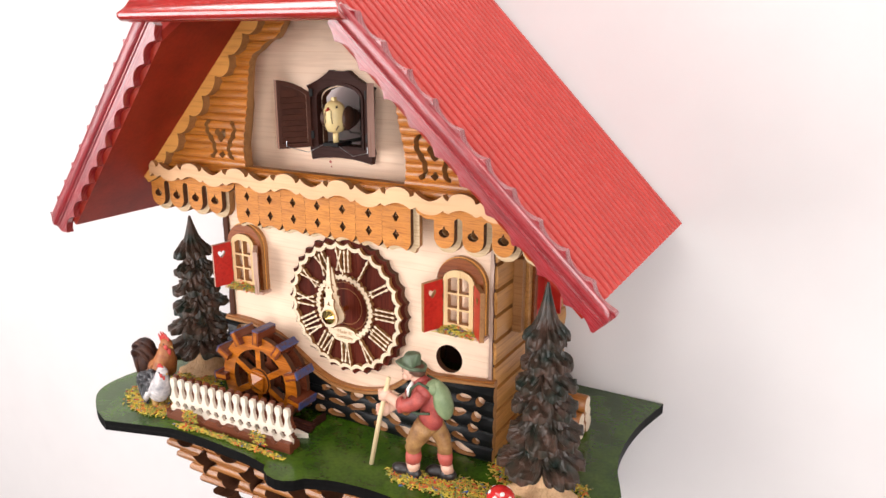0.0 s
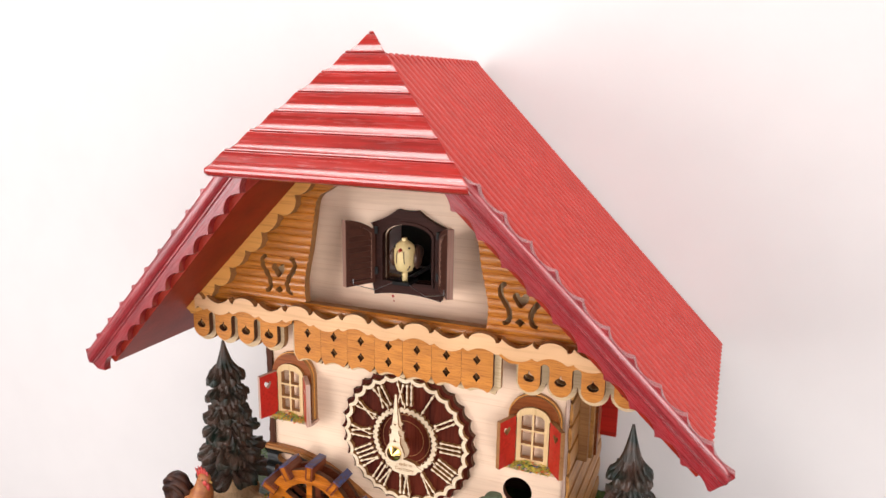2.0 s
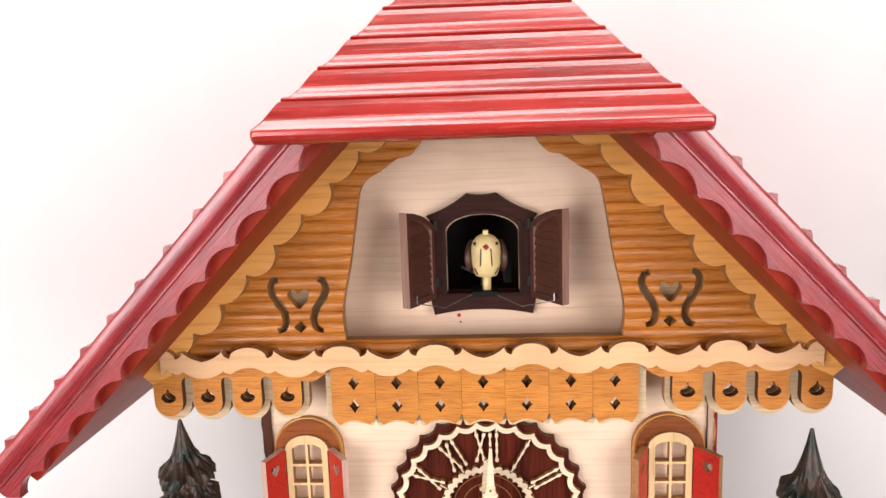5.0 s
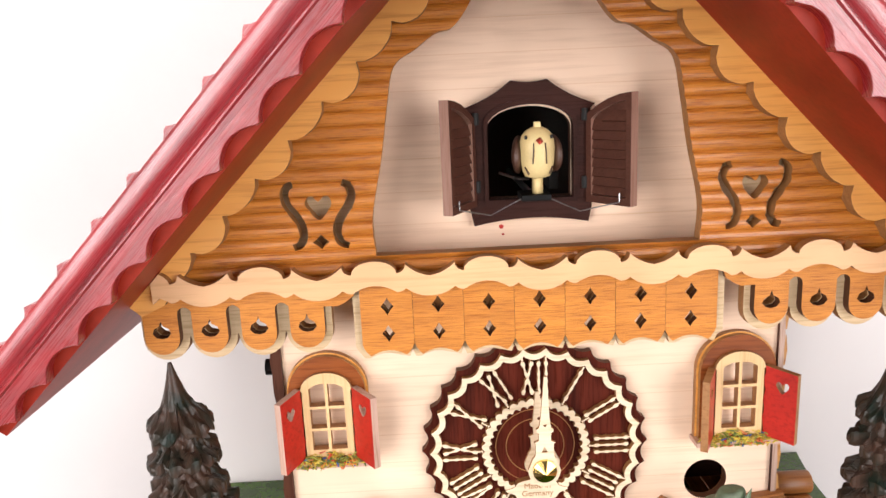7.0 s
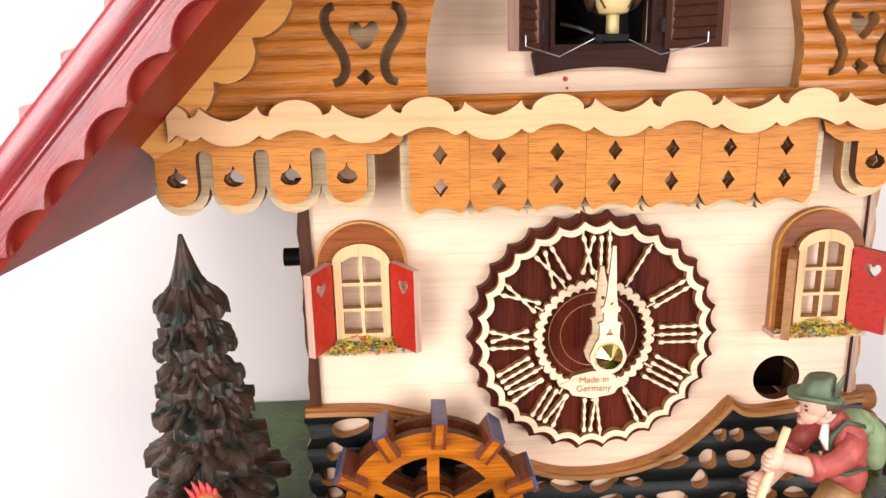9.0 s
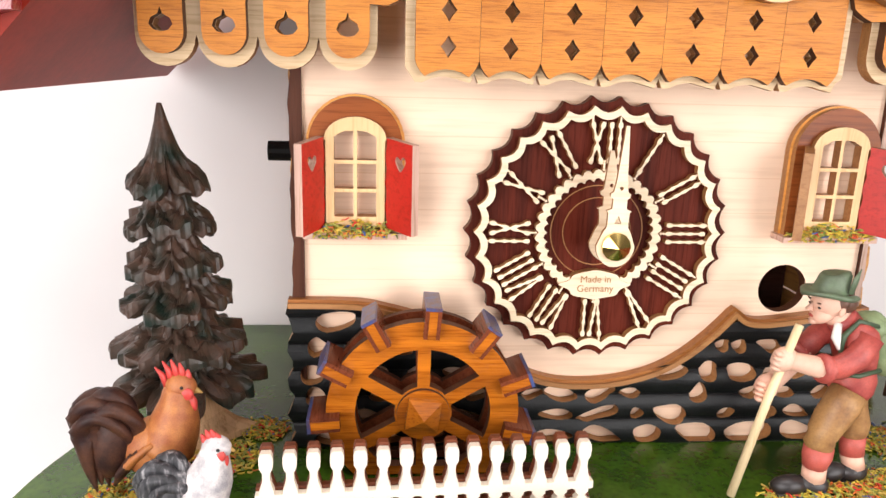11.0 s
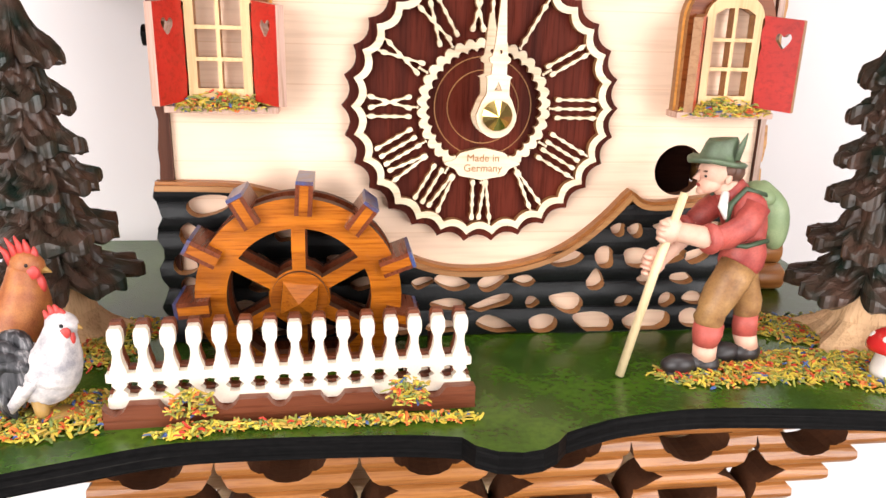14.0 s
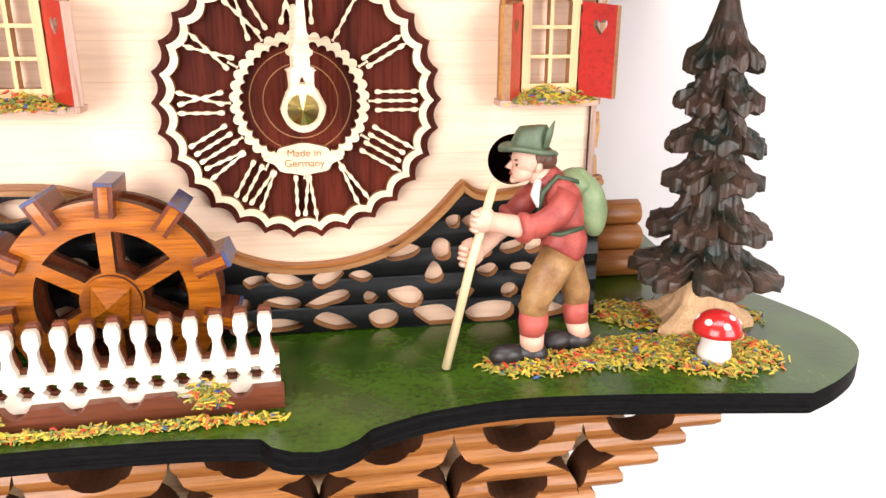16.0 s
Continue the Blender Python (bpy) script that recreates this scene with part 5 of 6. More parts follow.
def picket_side(h):
    """Half widths of one baluster from the foot up."""
    q = FP / 2
    return [(q, 0.0045), (q, 0.0078), (q * 0.56, 0.0081), (q * 0.62, 0.0089), (q * 0.24, 0.0102), (q * 0.62, 0.0115), (q * 0.56, 0.0123), (q, 0.0126), (q, 0.0150), (q * 0.64, 0.0151), (q * 0.64, 0.0160), (q * 0.44, 0.0180), (q * 0.32, 0.0202), (q * 0.34, 0.0222), (q * 0.56, 0.0236), (q * 0.60, 0.0254), (q * 0.57, 0.0272), (q * 0.40, 0.0284 + h)]


for y0, y1, lift, m, nm in ((FYF, FYF + 0.0022, 0.0, (M_WHITE, M_WHITE), "picket"), (FYF + 0.0024, FYF + 0.0046, 0.0010, (M_FENCEB, M_FENCEB), "picket_backing")):
    prof = picket_side(0.0)
    bm = bmesh.new()
    shape = [(x, z) for x, z in prof] + [(-x, z) for x, z in prof[::-1]]
    plate(bm, shape, [], 0, y1 - y0)
    first = part(nm, bm, m)
    for i in range(FN):
        ob = first if i == 0 else new(nm, first.data)
        ob.parent = fence
        ob.location = (FX0 + i * FP - fence.location.x, y0 - fence.location.y, lift)
bm = bmesh.new()
foot = [(FX0 - FP / 2 - 0.0008, 0.0), (FX0 + (FN - 0.5) * FP + 0.0008, 0.0), (FX0 + (FN - 0.5) * FP + 0.0008, 0.0068)]
wave = []
for i in range(FN * 6 + 1):
    x = FX0 + (FN - 0.5) * FP - i * FP / 6
    f = (i / 13.0) % 1
    wave.append((x, 0.0060 + (0.0010 if f < 0.55 else -0.0024 * math.sin(math.pi * (f - 0.55) / 0.45) + 0.0004)))
plate(bm, foot + wave + [(FX0 - FP / 2 - 0.0008, 0.0068)], [], FYF - 0.0030, FYF - 0.0001)
part("foot_rail", bm, (M_FENCEB, M_FENCEB), fence, "red-brown wavy foot rail")
bm = bmesh.new()
box(bm, FX0 - FP / 2, FX0 + (FN - 0.5) * FP, FYF + 0.0001, FYF + 0.0070, 0.0, 0.0046)
part("foot_block", bm, M_FENCEB, fence)
fence.rotation_euler = (0, 0, 0.045)
fence.scale = (1, 1, 0.91)


# ---- dark stream steps behind the fence ----
trough = thing("stream_trough", (-0.018, -0.040, 0.0), "dark stepped stream boards with a white painted water tip", "trough")
for k, (x0, x1, y0, y1, h) in enumerate(((-0.0310, -0.0122, -0.0325, -0.0290, 0.0020), (-0.0310, -0.0132, -0.0288, -0.0254, 0.0034), (-0.0158, -0.0140, -0.0250, -0.0140, 0.0046))):
    bm = bmesh.new()
    box(bm, x0, x1, y0, y1, 0.0001, h, 0.0004)
    part("step_board", bm, M_WALNUT, trough)
bm = bmesh.new()
plate(bm, [(-0.0250, -0.0440), (-0.0095, -0.0368), (-0.0250, -0.0345)], [], 0.0030, 0.0001, put=lambda u, v, w: (u, v, w), rim=0)
part("water_tip", bm, M_WHITE, trough, "white painted water tip")

# ---- carved trees ----
def fir(label, at, turn, high, wide, lean):
    t = thing("carved_fir", at, label, "tree", "carved fir trees")
    X, Y, Z = at
    rnd = random.Random(int(turn))
    bm = bmesh.new()
    rings = []
    for z, r, lob in ((0.0, 0.0165, 0.22), (0.0022, 0.0160, 0.22), (0.0050, 0.0120, 0.16), (0.0085, 0.0092, 0.08), (0.0180, 0.0075, 0.0)):
        rings.append([bm.verts.new((X + r * (1 + lob * math.sin(5 * a + turn) + lob * 0.5 * math.sin(9 * a)) * math.cos(a), Y + r * (1 + lob * math.sin(5 * a + turn)) * math.sin(a), Z + z)) for a in [2 * math.pi * k / 40 for k in range(40)]])
    for a, b in zip(rings, rings[1:]):
        for k in range(40):
            bm.faces.new((a[k], a[(k + 1) % 40], b[(k + 1) % 40], b[k]))
    bm.faces.new(rings[0][::-1])
    bm.faces.new(rings[-1])
    for v in bm.verts:
        v.co.x += lean
    part("trunk", bm, M_STUMP, t, "pale carved stump", smooth=False)
    tiers = [(0.0175, 0.0268), (0.0325, 0.0238), (0.0472, 0.0196), (0.0600, 0.0174), (0.0722, 0.0156), (0.0846, 0.0145)]
    N = 120
    for i, (z0, R) in enumerate(tiers):
        R *= wide
        top = i == len(tiers) - 1
        H = (high - z0) if top else 0.0190
        lobes = 6 if i < 2 else 5
        ph = turn + i * 0.55
        bm = bmesh.new()
        prof = [(0.30, 0.02), (0.90, -0.05), (1.0, -0.02), (1.0, 0.06), (0.99, 0.14), (0.88, 0.18), (0.80, 0.22), (0.73, 0.27), (0.62, 0.33), (0.58, 0.42), (0.49, 0.52), (0.44, 0.74), (0.38, 1.0)]
        if top:
            prof = [(0.30, -0.01), (0.86, -0.02), (1.0, 0.0), (1.0, 0.05), (0.94, 0.12), (0.78, 0.19), (0.62, 0.26), (0.48, 0.35), (0.35, 0.46), (0.24, 0.62), (0.14, 0.80), (0.05, 1.0)]
        jig = [rnd.uniform(0.88, 1.06) for _ in range(lobes)]
        lift = [rnd.uniform(-0.0012, 0.0010) for _ in range(lobes)]
        gouge = [[rnd.uniform(-1, 1) for _ in prof] for _ in range(lobes)]
        rings = []
        for j, (pr, pz) in enumerate(prof):
            ring = []
            for k in range(N):
                a = 2 * math.pi * k / N
                q = (a + ph) * lobes / (2 * math.pi)
                li, f = int(q) % lobes, q % 1.0
                lobe = 1 - abs(2 * f - 1) ** (4 if j <= 4 else 1.6)
                chord = 0.92 / math.cos((f - 0.5) * 2 * math.pi / lobes * 0.8)
                amt = min(1.0, max(0.0, (pr - 0.30) / 0.30))
                rim = 1.0 if 1 <= j <= 4 else 0.0
                flute = 0.10 * rim * (abs(math.sin(math.pi * (f * 4 + 0.3 * gouge[li][1]))) ** 0.5 - 0.6)
                cut = (-0.09 if j in (6, 8) and abs(f - 0.45) < 0.24 and gouge[li][0] > -0.5 else 0.0) + (0.05 * gouge[li][j] + 0.05 * math.sin(f * 19 + 7 * gouge[li][2])) * (1 - rim)
                r = R * pr * (1 + amt * (chord - 1)) * (1 - 0.42 * amt * (1 - lobe) + (flute + cut) * amt) * (1 + (jig[li] - 1) * amt)
                z = z0 + H * pz + 0.0034 * amt * (1 - lobe) + lift[li] * amt + 0.0009 * amt * math.sin(a * 13 + i + j)
                ring.append(bm.verts.new((X + r * math.cos(a), Y + r * math.sin(a), Z + z)))
            rings.append(ring)
        for a, b in zip(rings, rings[1:]):
            for k in range(N):
                bm.faces.new((a[k], a[(k + 1) % N], b[(k + 1) % N], b[k]))
        bm.faces.new(rings[0][::-1])
        bm.faces.new(rings[-1])
        for v in bm.verts:
            v.co.x += lean * (1 - (v.co.z - Z) / high)
        part("branch_tier", bm, M_TREE, t)
    return t


fir("dark stained carved wooden fir beside the mill wheel", (-0.1356, 0.0022, 0.0), 1.0, 0.1114, 1.0, 0.0045)
fir("dark stained carved wooden fir above the red mushroom", (0.1282, -0.0195, 0.0), 2.3, 0.1140, 0.93, 0.0020)

# ---- hiker figure ----
bm = bmesh.new()
Y = -0.0375
S, P, K, SK, HT, PK, SO, HR, ST = range(9)
# legs: front one reaching out, rear one straight
tube(bm, [(0.0722, Y - 0.0020, 0.0335), (0.0700, Y - 0.0028, 0.0295), (0.0672, Y - 0.0034, 0.0250), (0.0652, Y - 0.0036, 0.0210), (0.0646, Y - 0.0036, 0.0178), (0.0648, Y - 0.0036, 0.0158), (0.0650, Y - 0.0036, 0.0148)], [0.0058, 0.0058, 0.0054, 0.0050, 0.0047, 0.0041, 0.0032], 18, mat=P)
tube(bm, [(0.0745, Y + 0.0025, 0.0335), (0.0765, Y + 0.0032, 0.0290), (0.0788, Y + 0.0038, 0.0245), (0.0802, Y + 0.0040, 0.0205), (0.0804, Y + 0.0040, 0.0175), (0.0804, Y + 0.0040, 0.0158), (0.0804, Y + 0.0040, 0.0148)], [0.0054, 0.0051, 0.0047, 0.0044, 0.0042, 0.0038, 0.0030], 18, mat=P)
tube(bm, [(0.0649, Y - 0.0036, 0.0162), (0.0646, Y - 0.0036, 0.0128), (0.0642, Y - 0.0036, 0.0096)], [0.0044, 0.0046, 0.0040], 16, mat=SO)
tube(bm, [(0.0643, Y - 0.0036, 0.0100), (0.0648, Y - 0.0036, 0.0050)], [0.0039, 0.0036], 14, mat=SK)
tube(bm, [(0.0804, Y + 0.0040, 0.0162), (0.0808, Y + 0.0040, 0.0128), (0.0812, Y + 0.0040, 0.0096)], [0.0040, 0.0041, 0.0037], 16, mat=SO)
tube(bm, [(0.0811, Y + 0.0040, 0.0100), (0.0824, Y + 0.0040, 0.0050)], [0.0036, 0.0034], 14, mat=SK)
for x, y, tw in ((0.0612, Y - 0.0036, 0), (0.0788, Y + 0.0040, 4)):
    blob(bm, (x + 0.0034, y, 0.0034), (0.0052, 0.0038, 0.0035), (0, 6, tw), 16, ST)
    blob(bm, (x - 0.0044, y, 0.0032), (0.0058, 0.0040, 0.0034), (0, -6, tw), 16, ST)
    box(bm, x - 0.0092, x + 0.0080, y - 0.0032, y + 0.0032, 0.0002, 0.0014, 0.0005)
    for f in bm.faces:
        if f.calc_center_median().z < 0.0016:
            f.material_index = ST
# trunk and shirt, leaning a little forward
tube(bm, [(0.0735, Y, 0.0315), (0.0738, Y, 0.0340), (0.0742, Y, 0.0375), (0.0740, Y, 0.0410), (0.0735, Y, 0.0450), (0.0724, Y, 0.0495), (0.0708, Y, 0.0535), (0.0690, Y, 0.0565)], [0.0058, 0.0069, 0.0066, 0.0062, 0.0066, 0.0069, 0.0057, 0.0035], 22, mat=S, squash=0.9)
blob(bm, (0.0733, Y, 0.0318), (0.0063, 0.0060, 0.0042), seg=16, mat=P)
blob(bm, (0.0715, Y - 0.0052, 0.0512), (0.0050, 0.0042, 0.0052), seg=14, mat=S)
blob(bm, (0.0715, Y + 0.0052, 0.0512), (0.0050, 0.0042, 0.0052), seg=14, mat=S)
# shirt cuffs and collar
blob(bm, (0.0598, Y - 0.0078, 0.0432), (0.0026, 0.0046, 0.0046), (0, 5, 20), 14, S)
blob(bm, (0.0592, Y + 0.0055, 0.0434), (0.0026, 0.0044, 0.0044), (0, -40, -20), 14, S)
tube(bm, [(0.0690, Y, 0.0548), (0.0668, Y, 0.0572)], [0.0050, 0.0046], 16, mat=S)
# head, hair and hat
tube(bm, [(0.0692, Y, 0.0538), (0.0668, Y, 0.0565), (0.0642, Y, 0.0590)], [0.0044, 0.0040, 0.0040], 14, mat=SK)
blob(bm, (0.0628, Y, 0.0618), (0.0062, 0.0054, 0.0050), (0, -8, 0), 20, SK)
blob(bm, (0.0606, Y, 0.0584), (0.0044, 0.0042, 0.0036), (0, -20, 0), 18, SK)
blob(bm, (0.0582, Y, 0.0562), (0.0018, 0.0021, 0.0016), seg=12, mat=SK)
tube(bm, [(0.0570, Y, 0.0622), (0.0556, Y, 0.0598), (0.0570, Y, 0.0592)], [0.0005, 0.0012, 0.0006], 10, mat=SK)
blob(bm, (0.0565, Y, 0.0577), (0.0007, 0.0015, 0.0005), seg=10, mat=S)
blob(bm, (0.0664, Y, 0.0622), (0.0046, 0.0058, 0.0042), (0, 14, 0), 16, HR)
for s in (-1, 1):
    blob(bm, (0.0640, Y + s * 0.0053, 0.0602), (0.0012, 0.0008, 0.0017), seg=10, mat=SK)
    blob(bm, (0.0645, Y + s * 0.0046, 0.0628), (0.0022, 0.0014, 0.0022), seg=10, mat=HR)
    blob(bm, (0.0574, Y + s * 0.0027, 0.0609), (0.0004, 0.0007, 0.0004), seg=8, mat=ST)
    blob(bm, (0.0572, Y + s * 0.0028, 0.0624), (0.0004, 0.0013, 0.0003), (s * 10, 0, 0), 8, HR)
hat_m = pose(0.0618, Y, 0.0640, 0, 7, 0)
rings = []
for z, r in ((-0.0004, 0.0090), (0.0006, 0.0095), (0.0013, 0.0085), (0.0016, 0.0060), (0.0045, 0.0054), (0.0070, 0.0050), (0.0082, 0.0042), (0.0076, 0.0018)):
    rings.append([bm.verts.new(hat_m @ Vector((r * math.cos(a) * 1.02, r * math.sin(a) * 0.9, z + (0.0010 * abs(math.sin(a)) if r > 0.008 else 0) + (0.0010 * math.cos(a) if z > 0.006 else 0)))) for a in [2 * math.pi * k / 24 for k in range(24)]])
for a, b in zip(rings, rings[1:]):
    for k in range(24):
        f = bm.faces.new((a[k], a[(k + 1) % 24], b[(k + 1) % 24], b[k]))
        f.material_index, f.smooth = HT, True
bm.faces.new(rings[0][::-1]).material_index = HT
bm.faces.new(rings[-1]).material_index = HT
tube(bm, [(0.0660, Y - 0.0050, 0.0660), (0.0672, Y - 0.0048, 0.0705), (0.0684, Y - 0.0045, 0.0740)], [0.0012, 0.0016, 0.0003], 8, mat=HT, squash=0.4)
# arms
tube(bm, [(0.0725, Y - 0.0070, 0.0525), (0.0690, Y - 0.0085, 0.0470), (0.0640, Y - 0.0085, 0.0440), (0.0590, Y - 0.0078, 0.0432)], [0.0042, 0.0040, 0.0038, 0.0036], 12, mat=S)
tube(bm, [(0.0600, Y - 0.0078, 0.0432), (0.0545, Y - 0.0062, 0.0440), (0.0505, Y - 0.0052, 0.0448)], [0.0034, 0.0030, 0.0027], 14, mat=SK)
blob(bm, (0.0488, Y - 0.0050, 0.0452), (0.0038, 0.0033, 0.0037), seg=14, mat=SK)
for k in range(4):
    blob(bm, (0.0466, Y - 0.0062 + 0.0003 * k, 0.0476 - 0.0016 * k), (0.0017, 0.0020, 0.0009), (0, 15, 0), 8, SK)
tube(bm, [(0.0700, Y + 0.0070, 0.0520), (0.0640, Y + 0.0070, 0.0480), (0.0590, Y + 0.0055, 0.0430)], [0.0041, 0.0038, 0.0035], 12, mat=S)
tube(bm, [(0.0595, Y + 0.0055, 0.0435), (0.0530, Y + 0.0020, 0.0390), (0.0470, Y - 0.0010, 0.0350)], [0.0034, 0.0030, 0.0026], 14, mat=SK)
blob(bm, (0.0458, Y - 0.0020, 0.0350), (0.0036, 0.0028, 0.0045), (0, 20, 0), 14, SK)
for k in range(4):
    blob(bm, (0.0436 - 0.0002 * k, Y - 0.0036, 0.0372 - 0.0016 * k), (0.0018, 0.0018, 0.0009), (0, 15, 0), 8, SK)
# pack and straps
blob(bm, (0.0808, Y, 0.0482), (0.0050, 0.0062, 0.0108), (0, -16, 0), 20, PK)
blob(bm, (0.0765, Y, 0.0545), (0.0048, 0.0066, 0.0040), (0, -10, 0), 14, PK)
for s in (-1, 1):
    tube(bm, [(0.0762, Y + s * 0.0062, 0.0555), (0.0700, Y + s * 0.0062, 0.0572), (0.0650, Y + s * 0.0064, 0.0530), (0.0645, Y + s * 0.0070, 0.0470)], 0.0008, 8, mat=8 + 1)
    tube(bm, [(0.0650, Y + s * 0.0088, 0.0420), (0.0700, Y + s * 0.0086, 0.0412), (0.0770, Y + s * 0.0080, 0.0425)], 0.0007, 8, mat=9)
tube(bm, [(0.0648, Y - 0.0035, 0.0555), (0.0632, Y - 0.0055, 0.0520), (0.0636, Y - 0.0070, 0.0490)], [0.0012, 0.0014, 0.0004], 8, mat=10)
for v in bm.verts:
    q = v.co * 240
    v.co += Vector((math.sin(q.y * 1.7 + q.z * 2.1), math.sin(q.x * 1.9 - q.z * 1.6), math.sin(q.x * 1.5 + q.y * 2.3))) * 0.00022
for v in bm.verts:
    k = min(1.0, max(0.0, (v.co.z - 0.0540) / 0.003)) * 0.10
    c = Vector((0.0660, Y, 0.0548))
    v.co = v.co + (c - v.co) * k
    v.co.y = Y + (v.co.y - Y) * 0.87
    if v.co.z < 0.034:
        v.co.x = 0.0725 + (v.co.x - 0.0725) * 0.97
hk = part("hiker_figure", bm, (M_SHIRT, M_PANTS, M_SHOE, M_SKIN, M_HAT, M_PACK, M_SOCK, M_HAIR, M_SHOE, M_STRAP, M_MUSHW), smooth=True)
tagged(hk, "painted wooden hiker figure with red shirt and green hat", "figure")
bm = bmesh.new()
tube(bm, [(0.0515, Y - 0.0050, 0.0560), (0.0455, Y - 0.0048, 0.0330), (0.0385, Y - 0.0044, 0.0008)], [0.0012, 0.0013, 0.0013], 12)
st = part("walking_staff", bm, M_STAFF, smooth=True)
tagged(st, "plain pale wooden walking staff held by the hiker", "staff")

# ---- rooster and hen ----
bm = bmesh.new()
Y = -0.0370
blob(bm, (-0.1308, Y, 0.0182), (0.0108, 0.0070, 0.0086), (0, -28, 0), 20, 0)
tube(bm, curve([(-0.1285, Y, 0.0175), (-0.1262, Y, 0.0235), (-0.1250, Y, 0.0290), (-0.1246, Y, 0.0330), (-0.1240, Y, 0.0358)], 3), [0.0082, 0.0080, 0.0077, 0.0073, 0.0069, 0.0064, 0.0058, 0.0053, 0.0048, 0.0044, 0.0042, 0.0040, 0.0034], 18, mat=0)
blob(bm, (-0.1234, Y, 0.0360), (0.0044, 0.0034, 0.0038), (0, 12, 0), 14, 0)
for k, (x, z, h, lean) in enumerate(((-0.1272, 0.0374, 0.0044, -0.0030), (-0.1258, 0.0386, 0.0050, -0.0022), (-0.1243, 0.0392, 0.0048, -0.0014), (-0.1228, 0.0392, 0.0038, -0.0006), (-0.1214, 0.0384, 0.0026, 0.0002))):
    tube(bm, [(x, Y, z - 0.0015), (x + lean * 0.4, Y, z + h * 0.5), (x + lean, Y, z + h)], [0.0013, 0.0011, 0.0003], 8, mat=2, squash=0.7)
blob(bm, (-0.1203, Y - 0.0010, 0.0315), (0.0014, 0.0012, 0.0028), (0, -10, 0), 10, 2)
blob(bm, (-0.1213, Y - 0.0026, 0.0348), (0.0020, 0.0008, 0.0019), seg=10, mat=2)
tube(bm, [(-0.1200, Y, 0.0350), (-0.1176, Y, 0.0340)], [0.0013, 0.0002], 8, mat=3)
blob(bm, (-0.1224, Y - 0.0032, 0.0369), (0.0005, 0.0004, 0.0005), seg=8, mat=4)
for k, (dx, dz, dy) in enumerate(((0.0, 0.0, -0.0016), (0.0030, 0.0014, 0.0006), (0.0016, -0.0030, -0.0036), (-0.0006, 0.0006, 0.0022), (0.0048, -0.0050, 0.0026), (0.0054, -0.0012, -0.0030))):
    pts = curve([(-0.1382 + dx * 0.3, Y + dy * 0.5, 0.0190 + dz * 0.3), (-0.1412 + dx, Y + dy, 0.0282 + dz), (-0.1465 + dx, Y + dy, 0.0318 + dz), (-0.1508 + dx * 0.8, Y + dy, 0.0270 + dz), (-0.1500 + dx * 0.6, Y + dy, 0.0170 + dz), (-0.1478 + dx * 0.3, Y + dy, 0.0085 + dz)], 4)
    n = len(pts)
    tube(bm, pts, [0.0024 + 0.0018 * math.sin(math.pi * i / (n - 1)) - 0.0020 * (i / (n - 1)) ** 4 for i in range(n)], 12, mat=1, squash=0.6)
blob(bm, (-0.1425, Y - 0.0010, 0.0195), (0.0066, 0.0052, 0.0112), (0, 14, 0), 16, 1)
for k in range(4):
    tube(bm, [(-0.1300 - 0.0020 * k, Y - 0.0064 + 0.0004 * k, 0.0215 - 0.0012 * k), (-0.1360 - 0.0012 * k, Y - 0.0062, 0.0165 - 0.0014 * k), (-0.1402 - 0.0006 * k, Y - 0.0050, 0.0105 - 0.0008 * k)], [0.0016, 0.0019, 0.0004], 8, mat=0 if k < 2 else 1, squash=0.6)
for s in (-1, 1):
    tube(bm, [(-0.1325, Y + s * 0.003, 0.0110), (-0.1320, Y + s * 0.003, 0.0)], [0.0022, 0.0012], 8, mat=3)
ro = part("rooster_figure", bm, (M_ROOST, M_ROOSTD, M_COMB, M_BEAK, M_DARK), smooth=True)
tagged(ro, "painted wooden rooster with rust body and dark tail", "figure")
bm = bmesh.new()
Y = -0.0525
blob(bm, (-0.1160, Y, 0.0118), (0.0082, 0.0060, 0.0074), (0, -38, 0), 20, 0)
tube(bm, curve([(-0.1150, Y, 0.0120), (-0.1130, Y, 0.0170), (-0.1120, Y, 0.0212), (-0.1112, Y, 0.0252)], 3), [0.0070, 0.0069, 0.0066, 0.0062, 0.0057, 0.0052, 0.0047, 0.0042, 0.0038, 0.0034], 16, mat=0)
blob(bm, (-0.1108, Y, 0.0256), (0.0040, 0.0032, 0.0034), (0, 15, 0), 14, 0)
for x, z, h in ((-0.1136, 0.0272, 0.0022), (-0.1124, 0.0281, 0.0026), (-0.1111, 0.0284, 0.0024), (-0.1099, 0.0279, 0.0018)):
    tube(bm, [(x, Y, z - 0.0012), (x - 0.0004, Y, z + h * 0.5), (x - 0.0010, Y, z + h)], [0.0011, 0.0010, 0.0004], 8, mat=2, squash=0.8)
blob(bm, (-0.1086, Y - 0.0014, 0.0226), (0.0012, 0.0010, 0.0022), seg=10, mat=2)
blob(bm, (-0.1094, Y - 0.0026, 0.0244), (0.0016, 0.0007, 0.0016), seg=10, mat=2)
tube(bm, [(-0.1078, Y, 0.0252), (-0.1060, Y, 0.0244)], [0.0011, 0.0002], 8, mat=3)
blob(bm, (-0.1098, Y - 0.0031, 0.0264), (0.0005, 0.0004, 0.0005), seg=8, mat=4)
